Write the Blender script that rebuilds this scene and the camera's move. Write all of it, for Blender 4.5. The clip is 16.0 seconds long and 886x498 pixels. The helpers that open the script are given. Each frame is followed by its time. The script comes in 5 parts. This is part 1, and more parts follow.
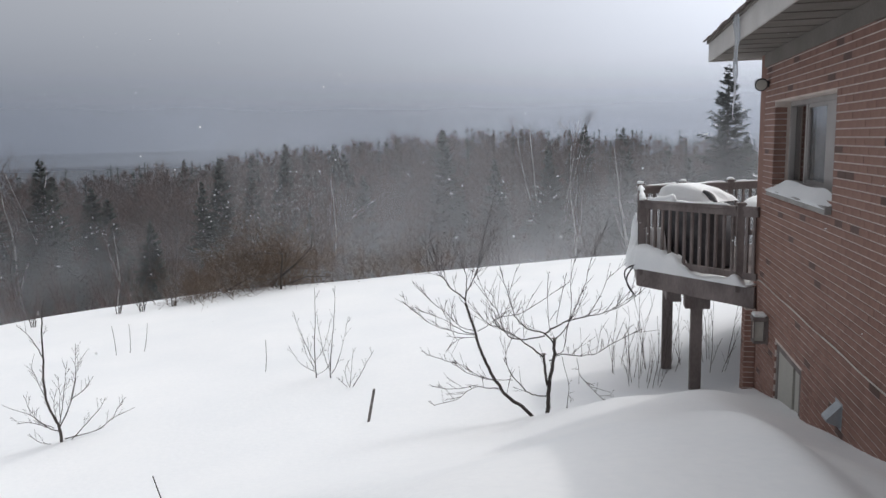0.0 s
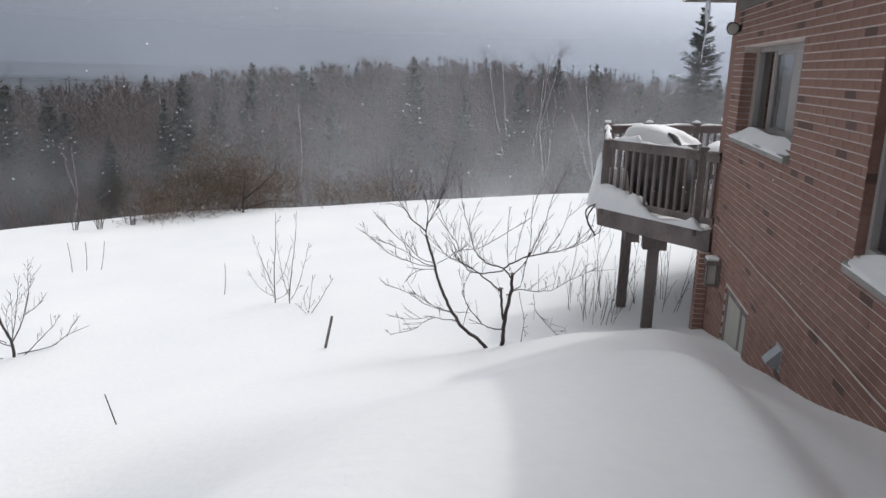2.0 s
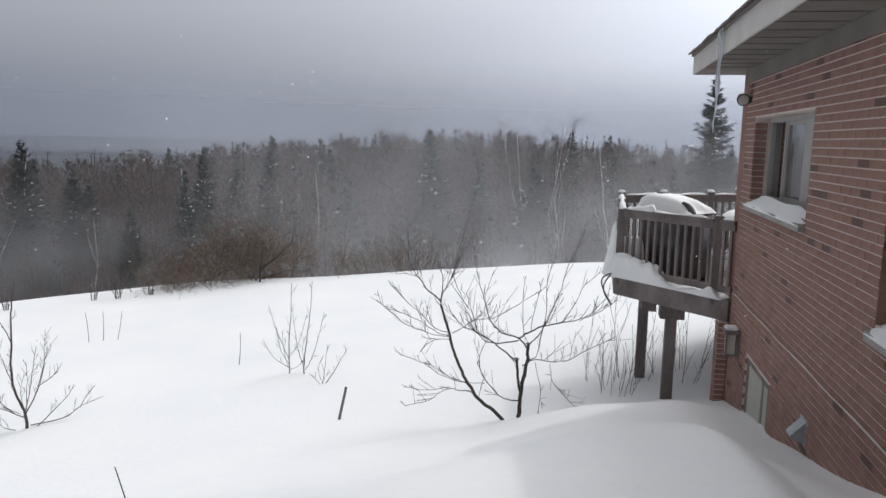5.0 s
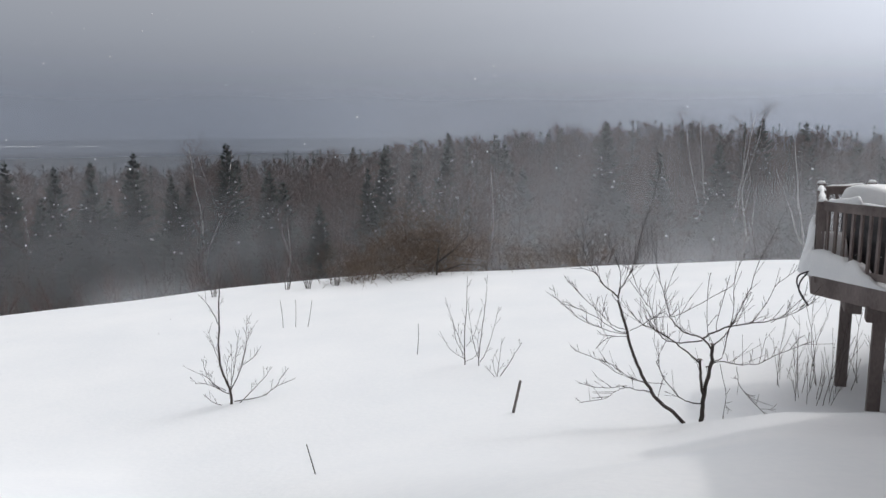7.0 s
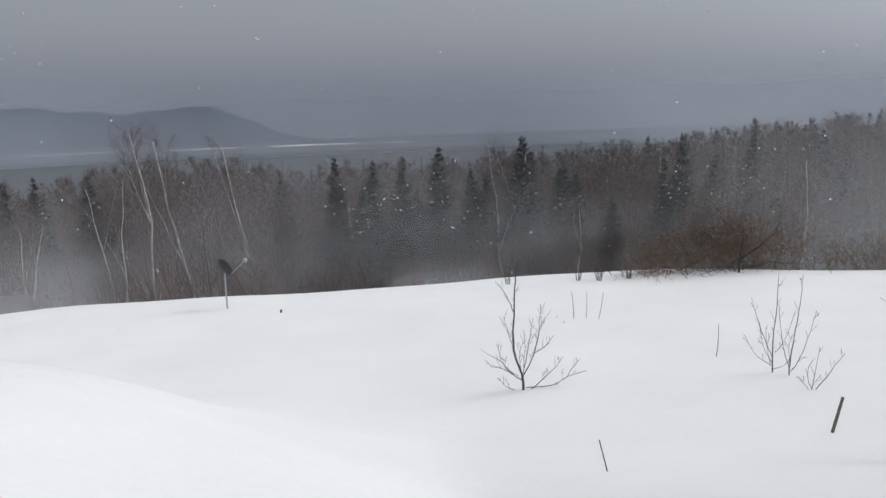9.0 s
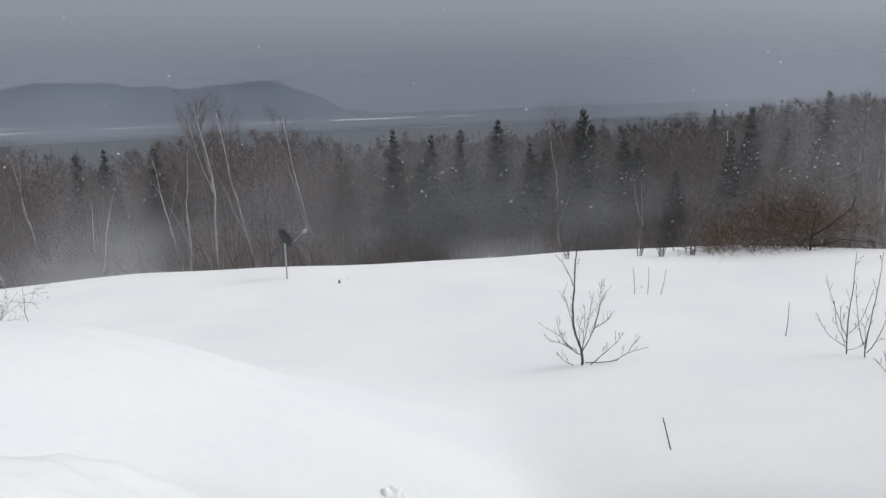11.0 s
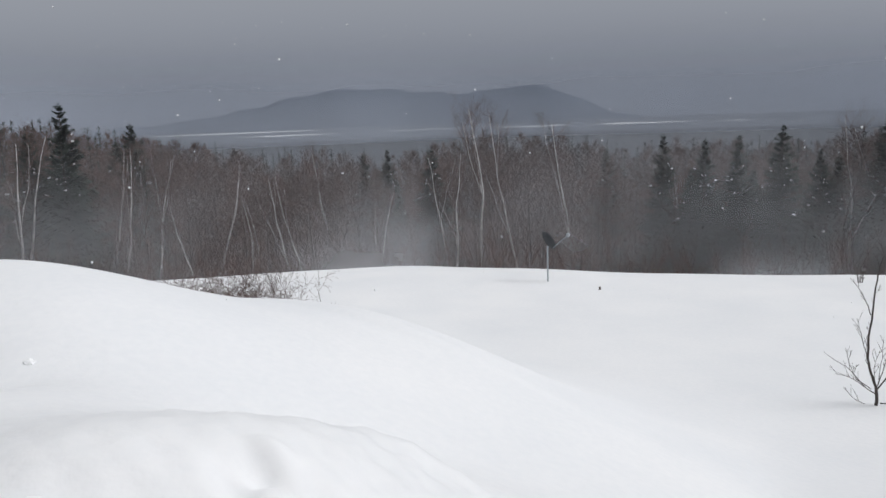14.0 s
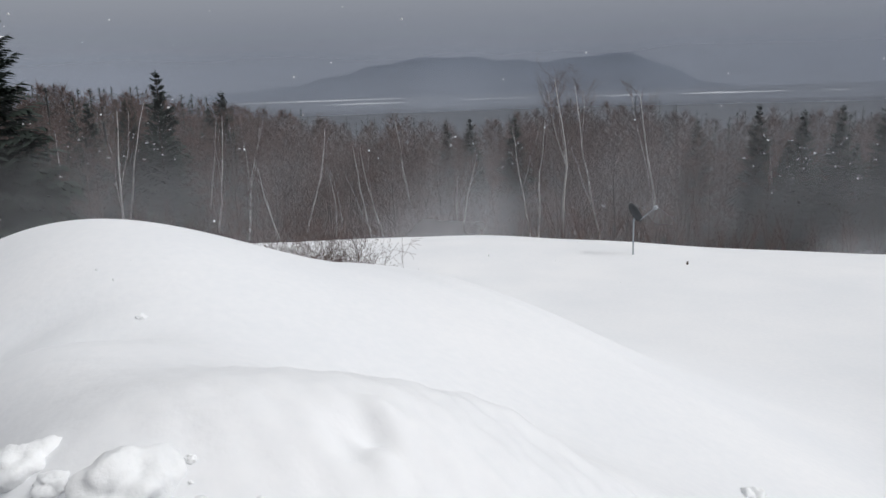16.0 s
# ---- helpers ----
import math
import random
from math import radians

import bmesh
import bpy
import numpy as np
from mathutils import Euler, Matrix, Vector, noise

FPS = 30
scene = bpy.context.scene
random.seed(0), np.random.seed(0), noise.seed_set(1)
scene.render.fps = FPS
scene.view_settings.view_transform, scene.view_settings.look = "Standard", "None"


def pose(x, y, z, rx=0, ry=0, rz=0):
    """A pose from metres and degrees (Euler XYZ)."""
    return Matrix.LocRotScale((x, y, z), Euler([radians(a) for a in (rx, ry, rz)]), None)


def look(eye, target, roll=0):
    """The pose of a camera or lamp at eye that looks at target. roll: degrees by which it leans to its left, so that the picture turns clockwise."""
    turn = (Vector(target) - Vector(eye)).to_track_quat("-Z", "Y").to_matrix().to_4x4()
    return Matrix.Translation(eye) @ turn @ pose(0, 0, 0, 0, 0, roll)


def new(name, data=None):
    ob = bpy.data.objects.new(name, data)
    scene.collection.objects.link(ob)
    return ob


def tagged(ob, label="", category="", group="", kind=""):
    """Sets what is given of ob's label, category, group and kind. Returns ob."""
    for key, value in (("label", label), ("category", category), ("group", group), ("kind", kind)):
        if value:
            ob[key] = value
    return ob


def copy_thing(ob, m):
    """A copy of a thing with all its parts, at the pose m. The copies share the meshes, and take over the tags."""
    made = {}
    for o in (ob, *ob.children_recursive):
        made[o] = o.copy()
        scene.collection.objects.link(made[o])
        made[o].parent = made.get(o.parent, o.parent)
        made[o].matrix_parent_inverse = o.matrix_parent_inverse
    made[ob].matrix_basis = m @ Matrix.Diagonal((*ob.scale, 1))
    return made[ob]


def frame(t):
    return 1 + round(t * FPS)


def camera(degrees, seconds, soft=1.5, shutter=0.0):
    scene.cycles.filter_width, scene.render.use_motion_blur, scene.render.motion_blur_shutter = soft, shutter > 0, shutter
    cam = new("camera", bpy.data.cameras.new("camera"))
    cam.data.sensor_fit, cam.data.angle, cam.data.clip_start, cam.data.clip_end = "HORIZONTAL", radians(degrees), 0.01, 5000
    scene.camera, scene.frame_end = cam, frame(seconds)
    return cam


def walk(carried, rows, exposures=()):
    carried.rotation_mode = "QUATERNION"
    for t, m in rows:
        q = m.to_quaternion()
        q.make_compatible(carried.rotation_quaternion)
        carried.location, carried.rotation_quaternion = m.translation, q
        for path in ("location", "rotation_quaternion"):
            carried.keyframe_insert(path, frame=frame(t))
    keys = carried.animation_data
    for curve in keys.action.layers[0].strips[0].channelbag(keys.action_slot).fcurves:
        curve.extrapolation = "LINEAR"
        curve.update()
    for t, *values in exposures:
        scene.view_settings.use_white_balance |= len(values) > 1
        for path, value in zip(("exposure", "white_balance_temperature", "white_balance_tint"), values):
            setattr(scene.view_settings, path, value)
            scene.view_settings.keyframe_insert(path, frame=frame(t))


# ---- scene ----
cam = camera(61.6, 16.0)
PATH = [
    (0, (-1.915, -0.828, 3.411), (-2.332, 1.107, 3.122), -1.3),
    (0.5, (-1.911, -0.817, 3.419), (-2.292, 1.114, 3.064), 0.3),
    (1, (-1.895, -0.812, 3.423), (-2.258, 1.107, 2.992), 1.4),
    (1.5, (-1.876, -0.808, 3.428), (-2.24, 1.106, 2.976), 1.6),
    (2, (-1.858, -0.802, 3.426), (-2.179, 1.114, 2.954), 1.7),
    (2.5, (-1.852, -0.807, 3.425), (-2.165, 1.111, 2.95), 1.6),
    (3, (-1.833, -0.8, 3.427), (-2.136, 1.128, 2.99), 1.2),
    (5.5, (-1.845, -0.794, 3.428), (-2.282, 1.137, 3.145), 1.1),
    (6, (-1.834, -0.809, 3.429), (-2.383, 1.091, 3.129), 0.2),
    (6.5, (-1.878, -0.796, 3.416), (-2.551, 1.062, 3.107), 0.1),
    (7, (-1.871, -0.798, 3.418), (-2.686, 1.002, 3.11), -0.3),
    (7.5, (-1.904, -0.791, 3.422), (-2.881, 0.928, 3.12), -1.0),
    (8, (-1.913, -0.875, 3.454), (-3.111, 0.697, 3.148), -1.6),
    (8.5, (-1.982, -0.782, 3.422), (-3.333, 0.659, 3.106), -1.9),
    (9, (-1.999, -0.762, 3.412), (-3.435, 0.594, 3.096), -2.1),
    (9.5, (-2.019, -0.76, 3.404), (-3.511, 0.526, 3.062), -2.3),
    (12, (-2.172, -0.659, 3.314), (-3.749, 0.501, 2.904), -1.2),
    (12.5, (-2.18, -0.739, 3.331), (-3.848, 0.287, 2.924), -0.9),
    (13, (-2.172, -0.764, 3.348), (-3.933, 0.106, 2.974), -1.5),
    (13.5, (-2.175, -0.787, 3.354), (-4.0, -0.046, 3.009), -2.2),
    (14, (-2.144, -0.814, 3.377), (-4.009, -0.177, 3.034), -2.1),
    (14.5, (-2.138, -0.839, 3.386), (-4.035, -0.305, 3.044), -2.1),
    (15, (-2.246, -0.854, 3.346), (-4.156, -0.381, 2.994), -2.3),
    (15.5, (-2.292, -0.877, 3.324), (-4.205, -0.433, 2.949), -2.1),
    (16, (-2.204, -0.911, 3.362), (-4.113, -0.483, 2.946), -1.9),
]
walk(cam, [(t, look(eye, target, roll)) for t, eye, target, roll in PATH], [(0, 0.17), (1, 0.23), (3, 0.23), (6, 0.17), (8, -0.03), (12, -0.07), (16, -0.08)])

# ---- light ----
SUN = Vector((0.54, 0.78, 1.0)).normalized()
world = bpy.data.worlds.new("world")
scene.world = world
world.use_nodes = True
wn, wl = world.node_tree.nodes, world.node_tree.links
wn.clear()
sky = wn.new("ShaderNodeTexSky")
sky.sky_type = "NISHITA"
sky.sun_disc = False
sky.sun_elevation = math.asin(SUN.z)
sky.sun_rotation = math.atan2(SUN.x, SUN.y)
sky.air_density, sky.dust_density, sky.ozone_density = 1.0, 6.0, 1.0
grey = wn.new("ShaderNodeHueSaturation")
grey.inputs["Saturation"].default_value = 0.03
bg = wn.new("ShaderNodeBackground")
bg.inputs["Strength"].default_value = 0.058
cloud = wn.new("ShaderNodeBackground")
# snow cloud: slate blue low down, neutral and brighter overhead
where, axis, dome = wn.new("ShaderNodeTexCoord"), wn.new("ShaderNodeSeparateXYZ"), wn.new("ShaderNodeMapRange")
dome.inputs["To Min"].default_value, dome.inputs["To Max"].default_value = 0.162, 0.27
tint, hue = wn.new("ShaderNodeMapRange"), wn.new("ShaderNodeMix")
tint.inputs["From Min"].default_value, tint.inputs["From Max"].default_value = 0.12, 0.55
hue.data_type = "RGBA"
hue.inputs["A"].default_value, hue.inputs["B"].default_value = (0.82, 0.935, 1.19, 1), (0.955, 0.968, 1.0, 1)
wl.new(where.outputs["Generated"], axis.inputs[0])
wl.new(axis.outputs["Z"], dome.inputs["Value"])
wl.new(axis.outputs["Z"], tint.inputs["Value"])
wl.new(tint.outputs[0], hue.inputs["Factor"])
wl.new(hue.outputs["Result"], cloud.inputs["Color"])
# thin cloud glows round the sun
toward, glow, peak, total = wn.new("ShaderNodeVectorMath"), wn.new("ShaderNodeMath"), wn.new("ShaderNodeMath"), wn.new("ShaderNodeMath")
toward.operation, glow.operation, peak.operation = "DOT_PRODUCT", "POWER", "MAXIMUM"
toward.inputs[1].default_value = SUN
peak.inputs[1].default_value, glow.inputs[1].default_value = 0.0, 4.5
total.operation = "MULTIPLY_ADD"
total.inputs[1].default_value = 1.05
wl.new(where.outputs["Generated"], toward.inputs[0])
wl.new(toward.outputs["Value"], peak.inputs[0])
wl.new(peak.outputs[0], glow.inputs[0])
wl.new(glow.outputs[0], total.inputs[0])
wl.new(dome.outputs[0], total.inputs[2])
wl.new(total.outputs[0], cloud.inputs["Strength"])
both = wn.new("ShaderNodeAddShader")
wo = wn.new("ShaderNodeOutputWorld")
wl.new(sky.outputs[0], grey.inputs["Color"])
wl.new(grey.outputs[0], bg.inputs["Color"])
wl.new(bg.outputs[0], both.inputs[0])
wl.new(cloud.outputs[0], both.inputs[1])
wl.new(both.outputs[0], wo.inputs["Surface"])
lamp = bpy.data.lights.new("sun", "SUN")
lamp.energy, lamp.angle, lamp.color = 0.6, radians(1.2), (1.0, 0.96, 0.9)
sun = new("sun", lamp)
sun.matrix_world = look(SUN * 50, (0, 0, 0))


# ---- materials ----
def material(name, low, high, rough=0.8, scale=6.0, fine=60.0, bump=0.2, depth=0.01, metal=0.0, stretch=(1, 1, 1), island=0.0, object_random=0.0,
             dark=None, spec=0.3):
    """Two colours mixed by noise at two sizes, with relief; island and object_random shift the tone from piece to piece."""
    m = bpy.data.materials.new(name)
    m.use_nodes = True
    n, k = m.node_tree.nodes, m.node_tree.links
    b = n["Principled BSDF"]
    b.inputs["Roughness"].default_value, b.inputs["Metallic"].default_value = rough, metal
    b.inputs["Specular IOR Level"].default_value = spec
    co = n.new("ShaderNodeTexCoord")
    mp = n.new("ShaderNodeMapping")
    mp.inputs["Scale"].default_value = stretch
    k.new(co.outputs["Object"], mp.inputs["Vector"])
    big, small = n.new("ShaderNodeTexNoise"), n.new("ShaderNodeTexNoise")
    big.inputs["Scale"].default_value, small.inputs["Scale"].default_value = scale, fine
    big.inputs["Detail"].default_value, small.inputs["Detail"].default_value = 5, 3
    for t in (big, small):
        k.new(mp.outputs[0], t.inputs["Vector"])
    add = n.new("ShaderNodeMath")
    add.operation = "MULTIPLY_ADD"
    add.inputs[1].default_value, add.inputs[2].default_value = 0.45, -0.22
    k.new(small.outputs["Fac"], add.inputs[0])
    tot = n.new("ShaderNodeMath")
    tot.operation = "ADD"
    k.new(add.outputs[0], tot.inputs[0])
    k.new(big.outputs["Fac"], tot.inputs[1])
    last = tot
    if island or object_random:
        src = n.new("ShaderNodeNewGeometry").outputs["Random Per Island"] if island else n.new("ShaderNodeObjectInfo").outputs["Random"]
        sh = n.new("ShaderNodeMath")
        sh.operation = "MULTIPLY_ADD"
        amount = island or object_random
        sh.inputs[1].default_value, sh.inputs[2].default_value = amount, -amount / 2
        k.new(src, sh.inputs[0])
        s2 = n.new("ShaderNodeMath")
        s2.operation = "ADD"
        k.new(sh.outputs[0], s2.inputs[0])
        k.new(tot.outputs[0], s2.inputs[1])
        last = s2
    ramp = n.new("ShaderNodeValToRGB")
    ramp.color_ramp.elements[0].position, ramp.color_ramp.elements[1].position = 0.3, 0.72
    ramp.color_ramp.elements[0].color, ramp.color_ramp.elements[1].color = (*low, 1), (*high, 1)
    k.new(last.outputs[0], ramp.inputs[0])
    out = ramp.outputs[0]
    if dark:
        pick = n.new("ShaderNodeMath")
        pick.operation = "GREATER_THAN"
        pick.inputs[1].default_value = 0.962
        k.new(src, pick.inputs[0])
        mix = n.new("ShaderNodeMix")
        mix.data_type = "RGBA"
        k.new(pick.outputs[0], mix.inputs["Factor"])
        k.new(out, mix.inputs["A"])
        mix.inputs["B"].default_value = (*dark, 1)
        out = mix.outputs["Result"]
    k.new(out, b.inputs["Base Color"])
    if bump:
        bp = n.new("ShaderNodeBump")
        bp.inputs["Strength"].default_value, bp.inputs["Distance"].default_value = bump, depth
        k.new(tot.outputs[0], bp.inputs["Height"])
        k.new(bp.outputs[0], b.inputs["Normal"])
    return m


SNOW = material("snow", (0.765, 0.785, 0.815), (0.825, 0.835, 0.855), 0.7, 0.5, 14, 0.25, 0.03, spec=0.15)
SNOW_NEAR = material("packed_snow", (0.785, 0.805, 0.825), (0.845, 0.855, 0.865), 0.65, 3.0, 40, 0.4, 0.02, spec=0.15)
DARK_WOODS_GROUND = material("dark_woods_ground", (0.05, 0.039, 0.035), (0.15, 0.125, 0.115), 0.95, 0.25, 2.5, 0.3, 0.1)
BARK = material("bark", (0.035, 0.03, 0.028), (0.10, 0.085, 0.075), 0.85, 12, 90, 0.4, 0.006, stretch=(1, 1, 0.3))
WILLOW = material("willow_twig", (0.05, 0.032, 0.028), (0.115, 0.072, 0.06), 0.85, 1.5, 12, 0)
PLANT = material("field_twig", (0.028, 0.023, 0.021), (0.075, 0.062, 0.057), 0.8, 12, 90, 0.3, 0.004, stretch=(1, 1, 0.3))
TWIG = material("twig", (0.05, 0.035, 0.03), (0.10, 0.07, 0.06), 0.8, 8, 60, 0.2, 0.003)
GREY_WOODS = material("grey_woods", (0.065, 0.056, 0.053), (0.16, 0.14, 0.132), 0.9, 0.5, 3, 0)
WOODS_BRANCH = material("woods_branch", (0.062, 0.042, 0.038), (0.14, 0.098, 0.088), 0.9, 0.4, 4, 0)
BIRCH = material("birch_bark", (0.32, 0.305, 0.30), (0.78, 0.76, 0.74), 0.7, 1.6, 9, 0.2, 0.01, stretch=(1, 1, 3))
NEEDLES = material("needles", (0.012, 0.019, 0.016), (0.038, 0.052, 0.043), 0.9, 1.2, 9, 0, island=0.3)
BRUSH = material("brush_twig", (0.070, 0.048, 0.033), (0.17, 0.118, 0.08), 0.85, 1.5, 12, 0)
BRICK_ONE = material("brick_single", (0.212, 0.120, 0.096), (0.295, 0.174, 0.142), 0.85, 5, 70, 0.5, 0.004, object_random=0.2, dark=(0.12, 0.078, 0.066))
BRICK_MANY = material("brick_joined", (0.212, 0.120, 0.096), (0.295, 0.174, 0.142), 0.85, 5, 70, 0.5, 0.004, island=0.2, dark=(0.12, 0.078, 0.066))
MORTAR = material("mortar", (0.54, 0.475, 0.435), (0.70, 0.62, 0.575), 0.95, 4, 120, 0.5, 0.004)
CONCRETE = material("concrete", (0.25, 0.24, 0.23), (0.36, 0.35, 0.34), 0.9, 4, 80, 0.4, 0.004)
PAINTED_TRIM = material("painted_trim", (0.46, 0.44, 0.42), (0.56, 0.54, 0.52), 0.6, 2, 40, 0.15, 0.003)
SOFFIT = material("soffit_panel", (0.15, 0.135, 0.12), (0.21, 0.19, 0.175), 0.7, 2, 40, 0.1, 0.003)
SHINGLE = material("shingle", (0.10, 0.085, 0.08), (0.20, 0.17, 0.16), 0.95, 6, 90, 0.5, 0.004, object_random=0.3)
DECK_WOOD = material("deck_wood", (0.128, 0.107, 0.102), (0.235, 0.2, 0.193), 0.8, 3, 40, 0.4, 0.004, stretch=(1, 1, 0.4))
COVER = material("dark_cover", (0.045, 0.045, 0.048), (0.10, 0.10, 0.105), 0.55, 4, 30, 0.3, 0.006)
FRAME = material("window_frame", (0.30, 0.28, 0.27), (0.38, 0.36, 0.35), 0.5, 3, 60, 0.1, 0.002)
METAL = material("grey_metal", (0.30, 0.33, 0.36), (0.42, 0.45, 0.48), 0.45, 4, 40, 0.1, 0.002, metal=0.4)
DARK_METAL = material("dark_metal", (0.03, 0.03, 0.033), (0.07, 0.07, 0.075), 0.5, 5, 50, 0.1, 0.002, metal=0.3)
CABLE = material("pale_cable", (0.55, 0.52, 0.48), (0.66, 0.63, 0.6), 0.6, 5, 50, 0)
PANEL = material("pale_panel", (0.36, 0.35, 0.32), (0.46, 0.45, 0.41), 0.7, 2, 30, 0.2, 0.003)
REFLECTION_CURTAIN = material("curtain", (0.42, 0.42, 0.44), (0.6, 0.6, 0.62), 0.9, 2, 30, 0.2, 0.01, stretch=(1, 6, 0.3))
ROOM = material("room_dark", (0.05, 0.045, 0.04), (0.09, 0.085, 0.08), 0.9, 2, 30, 0)
STAKE = material("stake_wood", (0.10, 0.09, 0.085), (0.19, 0.17, 0.16), 0.85, 10, 80, 0.3, 0.003)

GLASS = bpy.data.materials.new("glass")
GLASS.use_nodes = True
gb = GLASS.node_tree.nodes["Principled BSDF"]
gb.inputs["Transmission Weight"].default_value, gb.inputs["Roughness"].default_value, gb.inputs["IOR"].default_value = 1.0, 0.02, 1.45
ICE = bpy.data.materials.new("ice")
ICE.use_nodes = True
ib = ICE.node_tree.nodes["Principled BSDF"]
ib.inputs["Transmission Weight"].default_value, ib.inputs["Roughness"].default_value, ib.inputs["IOR"].default_value = 0.7, 0.25, 1.31
ib.inputs["Base Color"].default_value = (0.85, 0.88, 0.92, 1)


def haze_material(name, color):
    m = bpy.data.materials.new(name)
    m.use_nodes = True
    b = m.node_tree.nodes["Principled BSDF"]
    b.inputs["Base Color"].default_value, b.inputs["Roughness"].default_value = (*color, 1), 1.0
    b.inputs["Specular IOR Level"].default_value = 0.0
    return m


# the blue-grey haze of distance is painted into these two colours
HAZED_MOUNTAIN = haze_material("hazed_mountain", (0.06, 0.076, 0.105))
HAZED_DISTANCE = haze_material("hazed_distance", (0.085, 0.096, 0.115))


# ---- mesh helpers ----
def mesh_of(name, verts, faces, mat, smooth=False):
    me = bpy.data.meshes.new(name)
    me.from_pydata([tuple(v) for v in verts], [], faces)
    for m in mat if isinstance(mat, (list, tuple)) else [mat]:
        me.materials.append(m)
    if smooth:
        me.polygons.foreach_set("use_smooth", [True] * len(me.polygons))
    me.update()
    return me


def thing(name, at, label, category, group="", kind=""):
    ob = new(name)
    ob.empty_display_size = 0.2
    ob.matrix_basis = Matrix.Translation(at) if not isinstance(at, Matrix) else at
    return tagged(ob, label, category, group, kind)


def under(ob, parent):
    ob.parent = parent
    return ob


def part(name, data, mat, parent, label="", smooth=False):
    """Links a bmesh, or (verts, faces), as one mesh under a thing or a part; the coordinates are the parent's."""
    if isinstance(data, bmesh.types.BMesh):
        me = bpy.data.meshes.new(name)
        data.to_mesh(me)
        data.free()
        me.materials.append(mat)
        if smooth:
            me.polygons.foreach_set("use_smooth", [True] * len(me.polygons))
    else:
        me = mesh_of(name, data[0], data[1], mat, smooth)
    return tagged(under(new(name, me), parent), label)


def alone(name, data, mat, label, category, group="", kind="", smooth=False, at=(0, 0, 0)):
    me = mesh_of(name, data[0], data[1], mat, smooth)
    ob = new(name, me)
    ob.matrix_basis = Matrix.Translation(at)
    return tagged(ob, label, category, group, kind)


def box(lo, hi, bevel=0.0, seg=2):
    bm = bmesh.new()
    bmesh.ops.create_cube(bm, size=1.0)
    lo, hi = Vector(lo), Vector(hi)
    for v in bm.verts:
        v.co = Vector([lo[i] + (v.co[i] + 0.5) * (hi[i] - lo[i]) for i in range(3)])
    if bevel:
        bmesh.ops.bevel(bm, geom=bm.edges[:], offset=bevel, segments=seg, affect="EDGES")
    return bm


def beam(a, b, w, h, bevel=0.004, up=(0, 0, 1)):
    """A bevelled bar from a to b, w across and h high."""
    a, b = Vector(a), Vector(b)
    d = (b - a)
    length = d.length
    y = d.normalized()
    x = y.cross(Vector(up)).normalized()
    z = x.cross(y)
    m = Matrix((x, y, z)).transposed().to_4x4()
    m.translation = a
    bm = box((-w / 2, 0, -h / 2), (w / 2, length, h / 2), bevel, 1)
    bm.transform(m)
    return bm


def join(*bms):
    out = bmesh.new()
    for b in bms:
        me = bpy.data.meshes.new("tmp")
        b.to_mesh(me)
        b.free()
        out.from_mesh(me)
        bpy.data.meshes.remove(me)
    return out


def tube(V, F, pts, rads, n=5):
    """Adds a tapered tube along pts to the lists V and F."""
    base = len(V)
    last = len(pts) - 1
    ref = Vector((0.31, 0.17, 0.94))
    for i, p in enumerate(pts):
        d = (pts[min(i + 1, last)] - pts[max(i - 1, 0)])
        d = d.normalized() if d.length > 1e-9 else Vector((0, 0, 1))
        a = d.cross(ref)
        if a.length < 0.05:
            a = d.cross(Vector((1, 0, 0)))
        a.normalize()
        b = d.cross(a)
        for k in range(n):
            t = 2 * math.pi * k / n
            V.append(p + (a * math.cos(t) + b * math.sin(t)) * rads[i])
    for i in range(last):
        for k in range(n):
            q = (k + 1) % n
            F.append((base + i * n + k, base + i * n + q, base + (i + 1) * n + q, base + (i + 1) * n + k))
    F.append(tuple(base + k for k in reversed(range(n))))
    F.append(tuple(base + last * n + k for k in range(n)))


def grow(rng, V, F, p, d, length, rad, level, spread=0.7, lift=0.15, kids=(4, 5, 3), wander=0.12, sides=4, seg=5, thin=0.25, shrink=0.55):
    """A bough that bends as it grows and throws side shoots, level deep."""
    rad = max(rad, 0.003)
    pts, rads = [p.copy()], [rad]
    q, dd = p.copy(), d.normalized()
    for i in range(seg):
        dd = (dd + Vector((rng.gauss(0, wander), rng.gauss(0, wander), rng.gauss(0, wander) + lift * 0.2))).normalized()
        q = q + dd * (length / seg)
        pts.append(q.copy())
        rads.append(max(0.0022, rad * (1 - (1 - thin) * (i + 1) / seg)))
    tube(V, F, pts, rads, sides if level > 0 else 3)
    if level <= 0:
        return
    n = kids[min(level, len(kids)) - 1]
    for j in range(n):
        s = 0.25 + 0.72 * (j + rng.random() * 0.8) / n
        i = min(int(s * seg), seg - 1)
        f = s * seg - i
        at = pts[i].lerp(pts[i + 1], f)
        along = (pts[i + 1] - pts[i]).normalized()
        side = along.cross(Vector((rng.gauss(0, 1), rng.gauss(0, 1), rng.gauss(0, 1))))
        if side.length < 1e-3:
            continue
        way = (along * (1 - spread * 0.5) + side.normalized() * spread + Vector((0, 0, lift))).normalized()
        grow(rng, V, F, at, way, length * shrink * rng.uniform(0.65, 1.15) * (1.15 - 0.5 * s), rads[i] * 0.55, level - 1, spread, lift, kids, wander,
             sides, max(3, seg - 1), thin, shrink)


# ---- ground ----
def smooth(a, b, v):
    t = np.clip((v - a) / (b - a), 0, 1)
    return t * t * (3 - 2 * t)


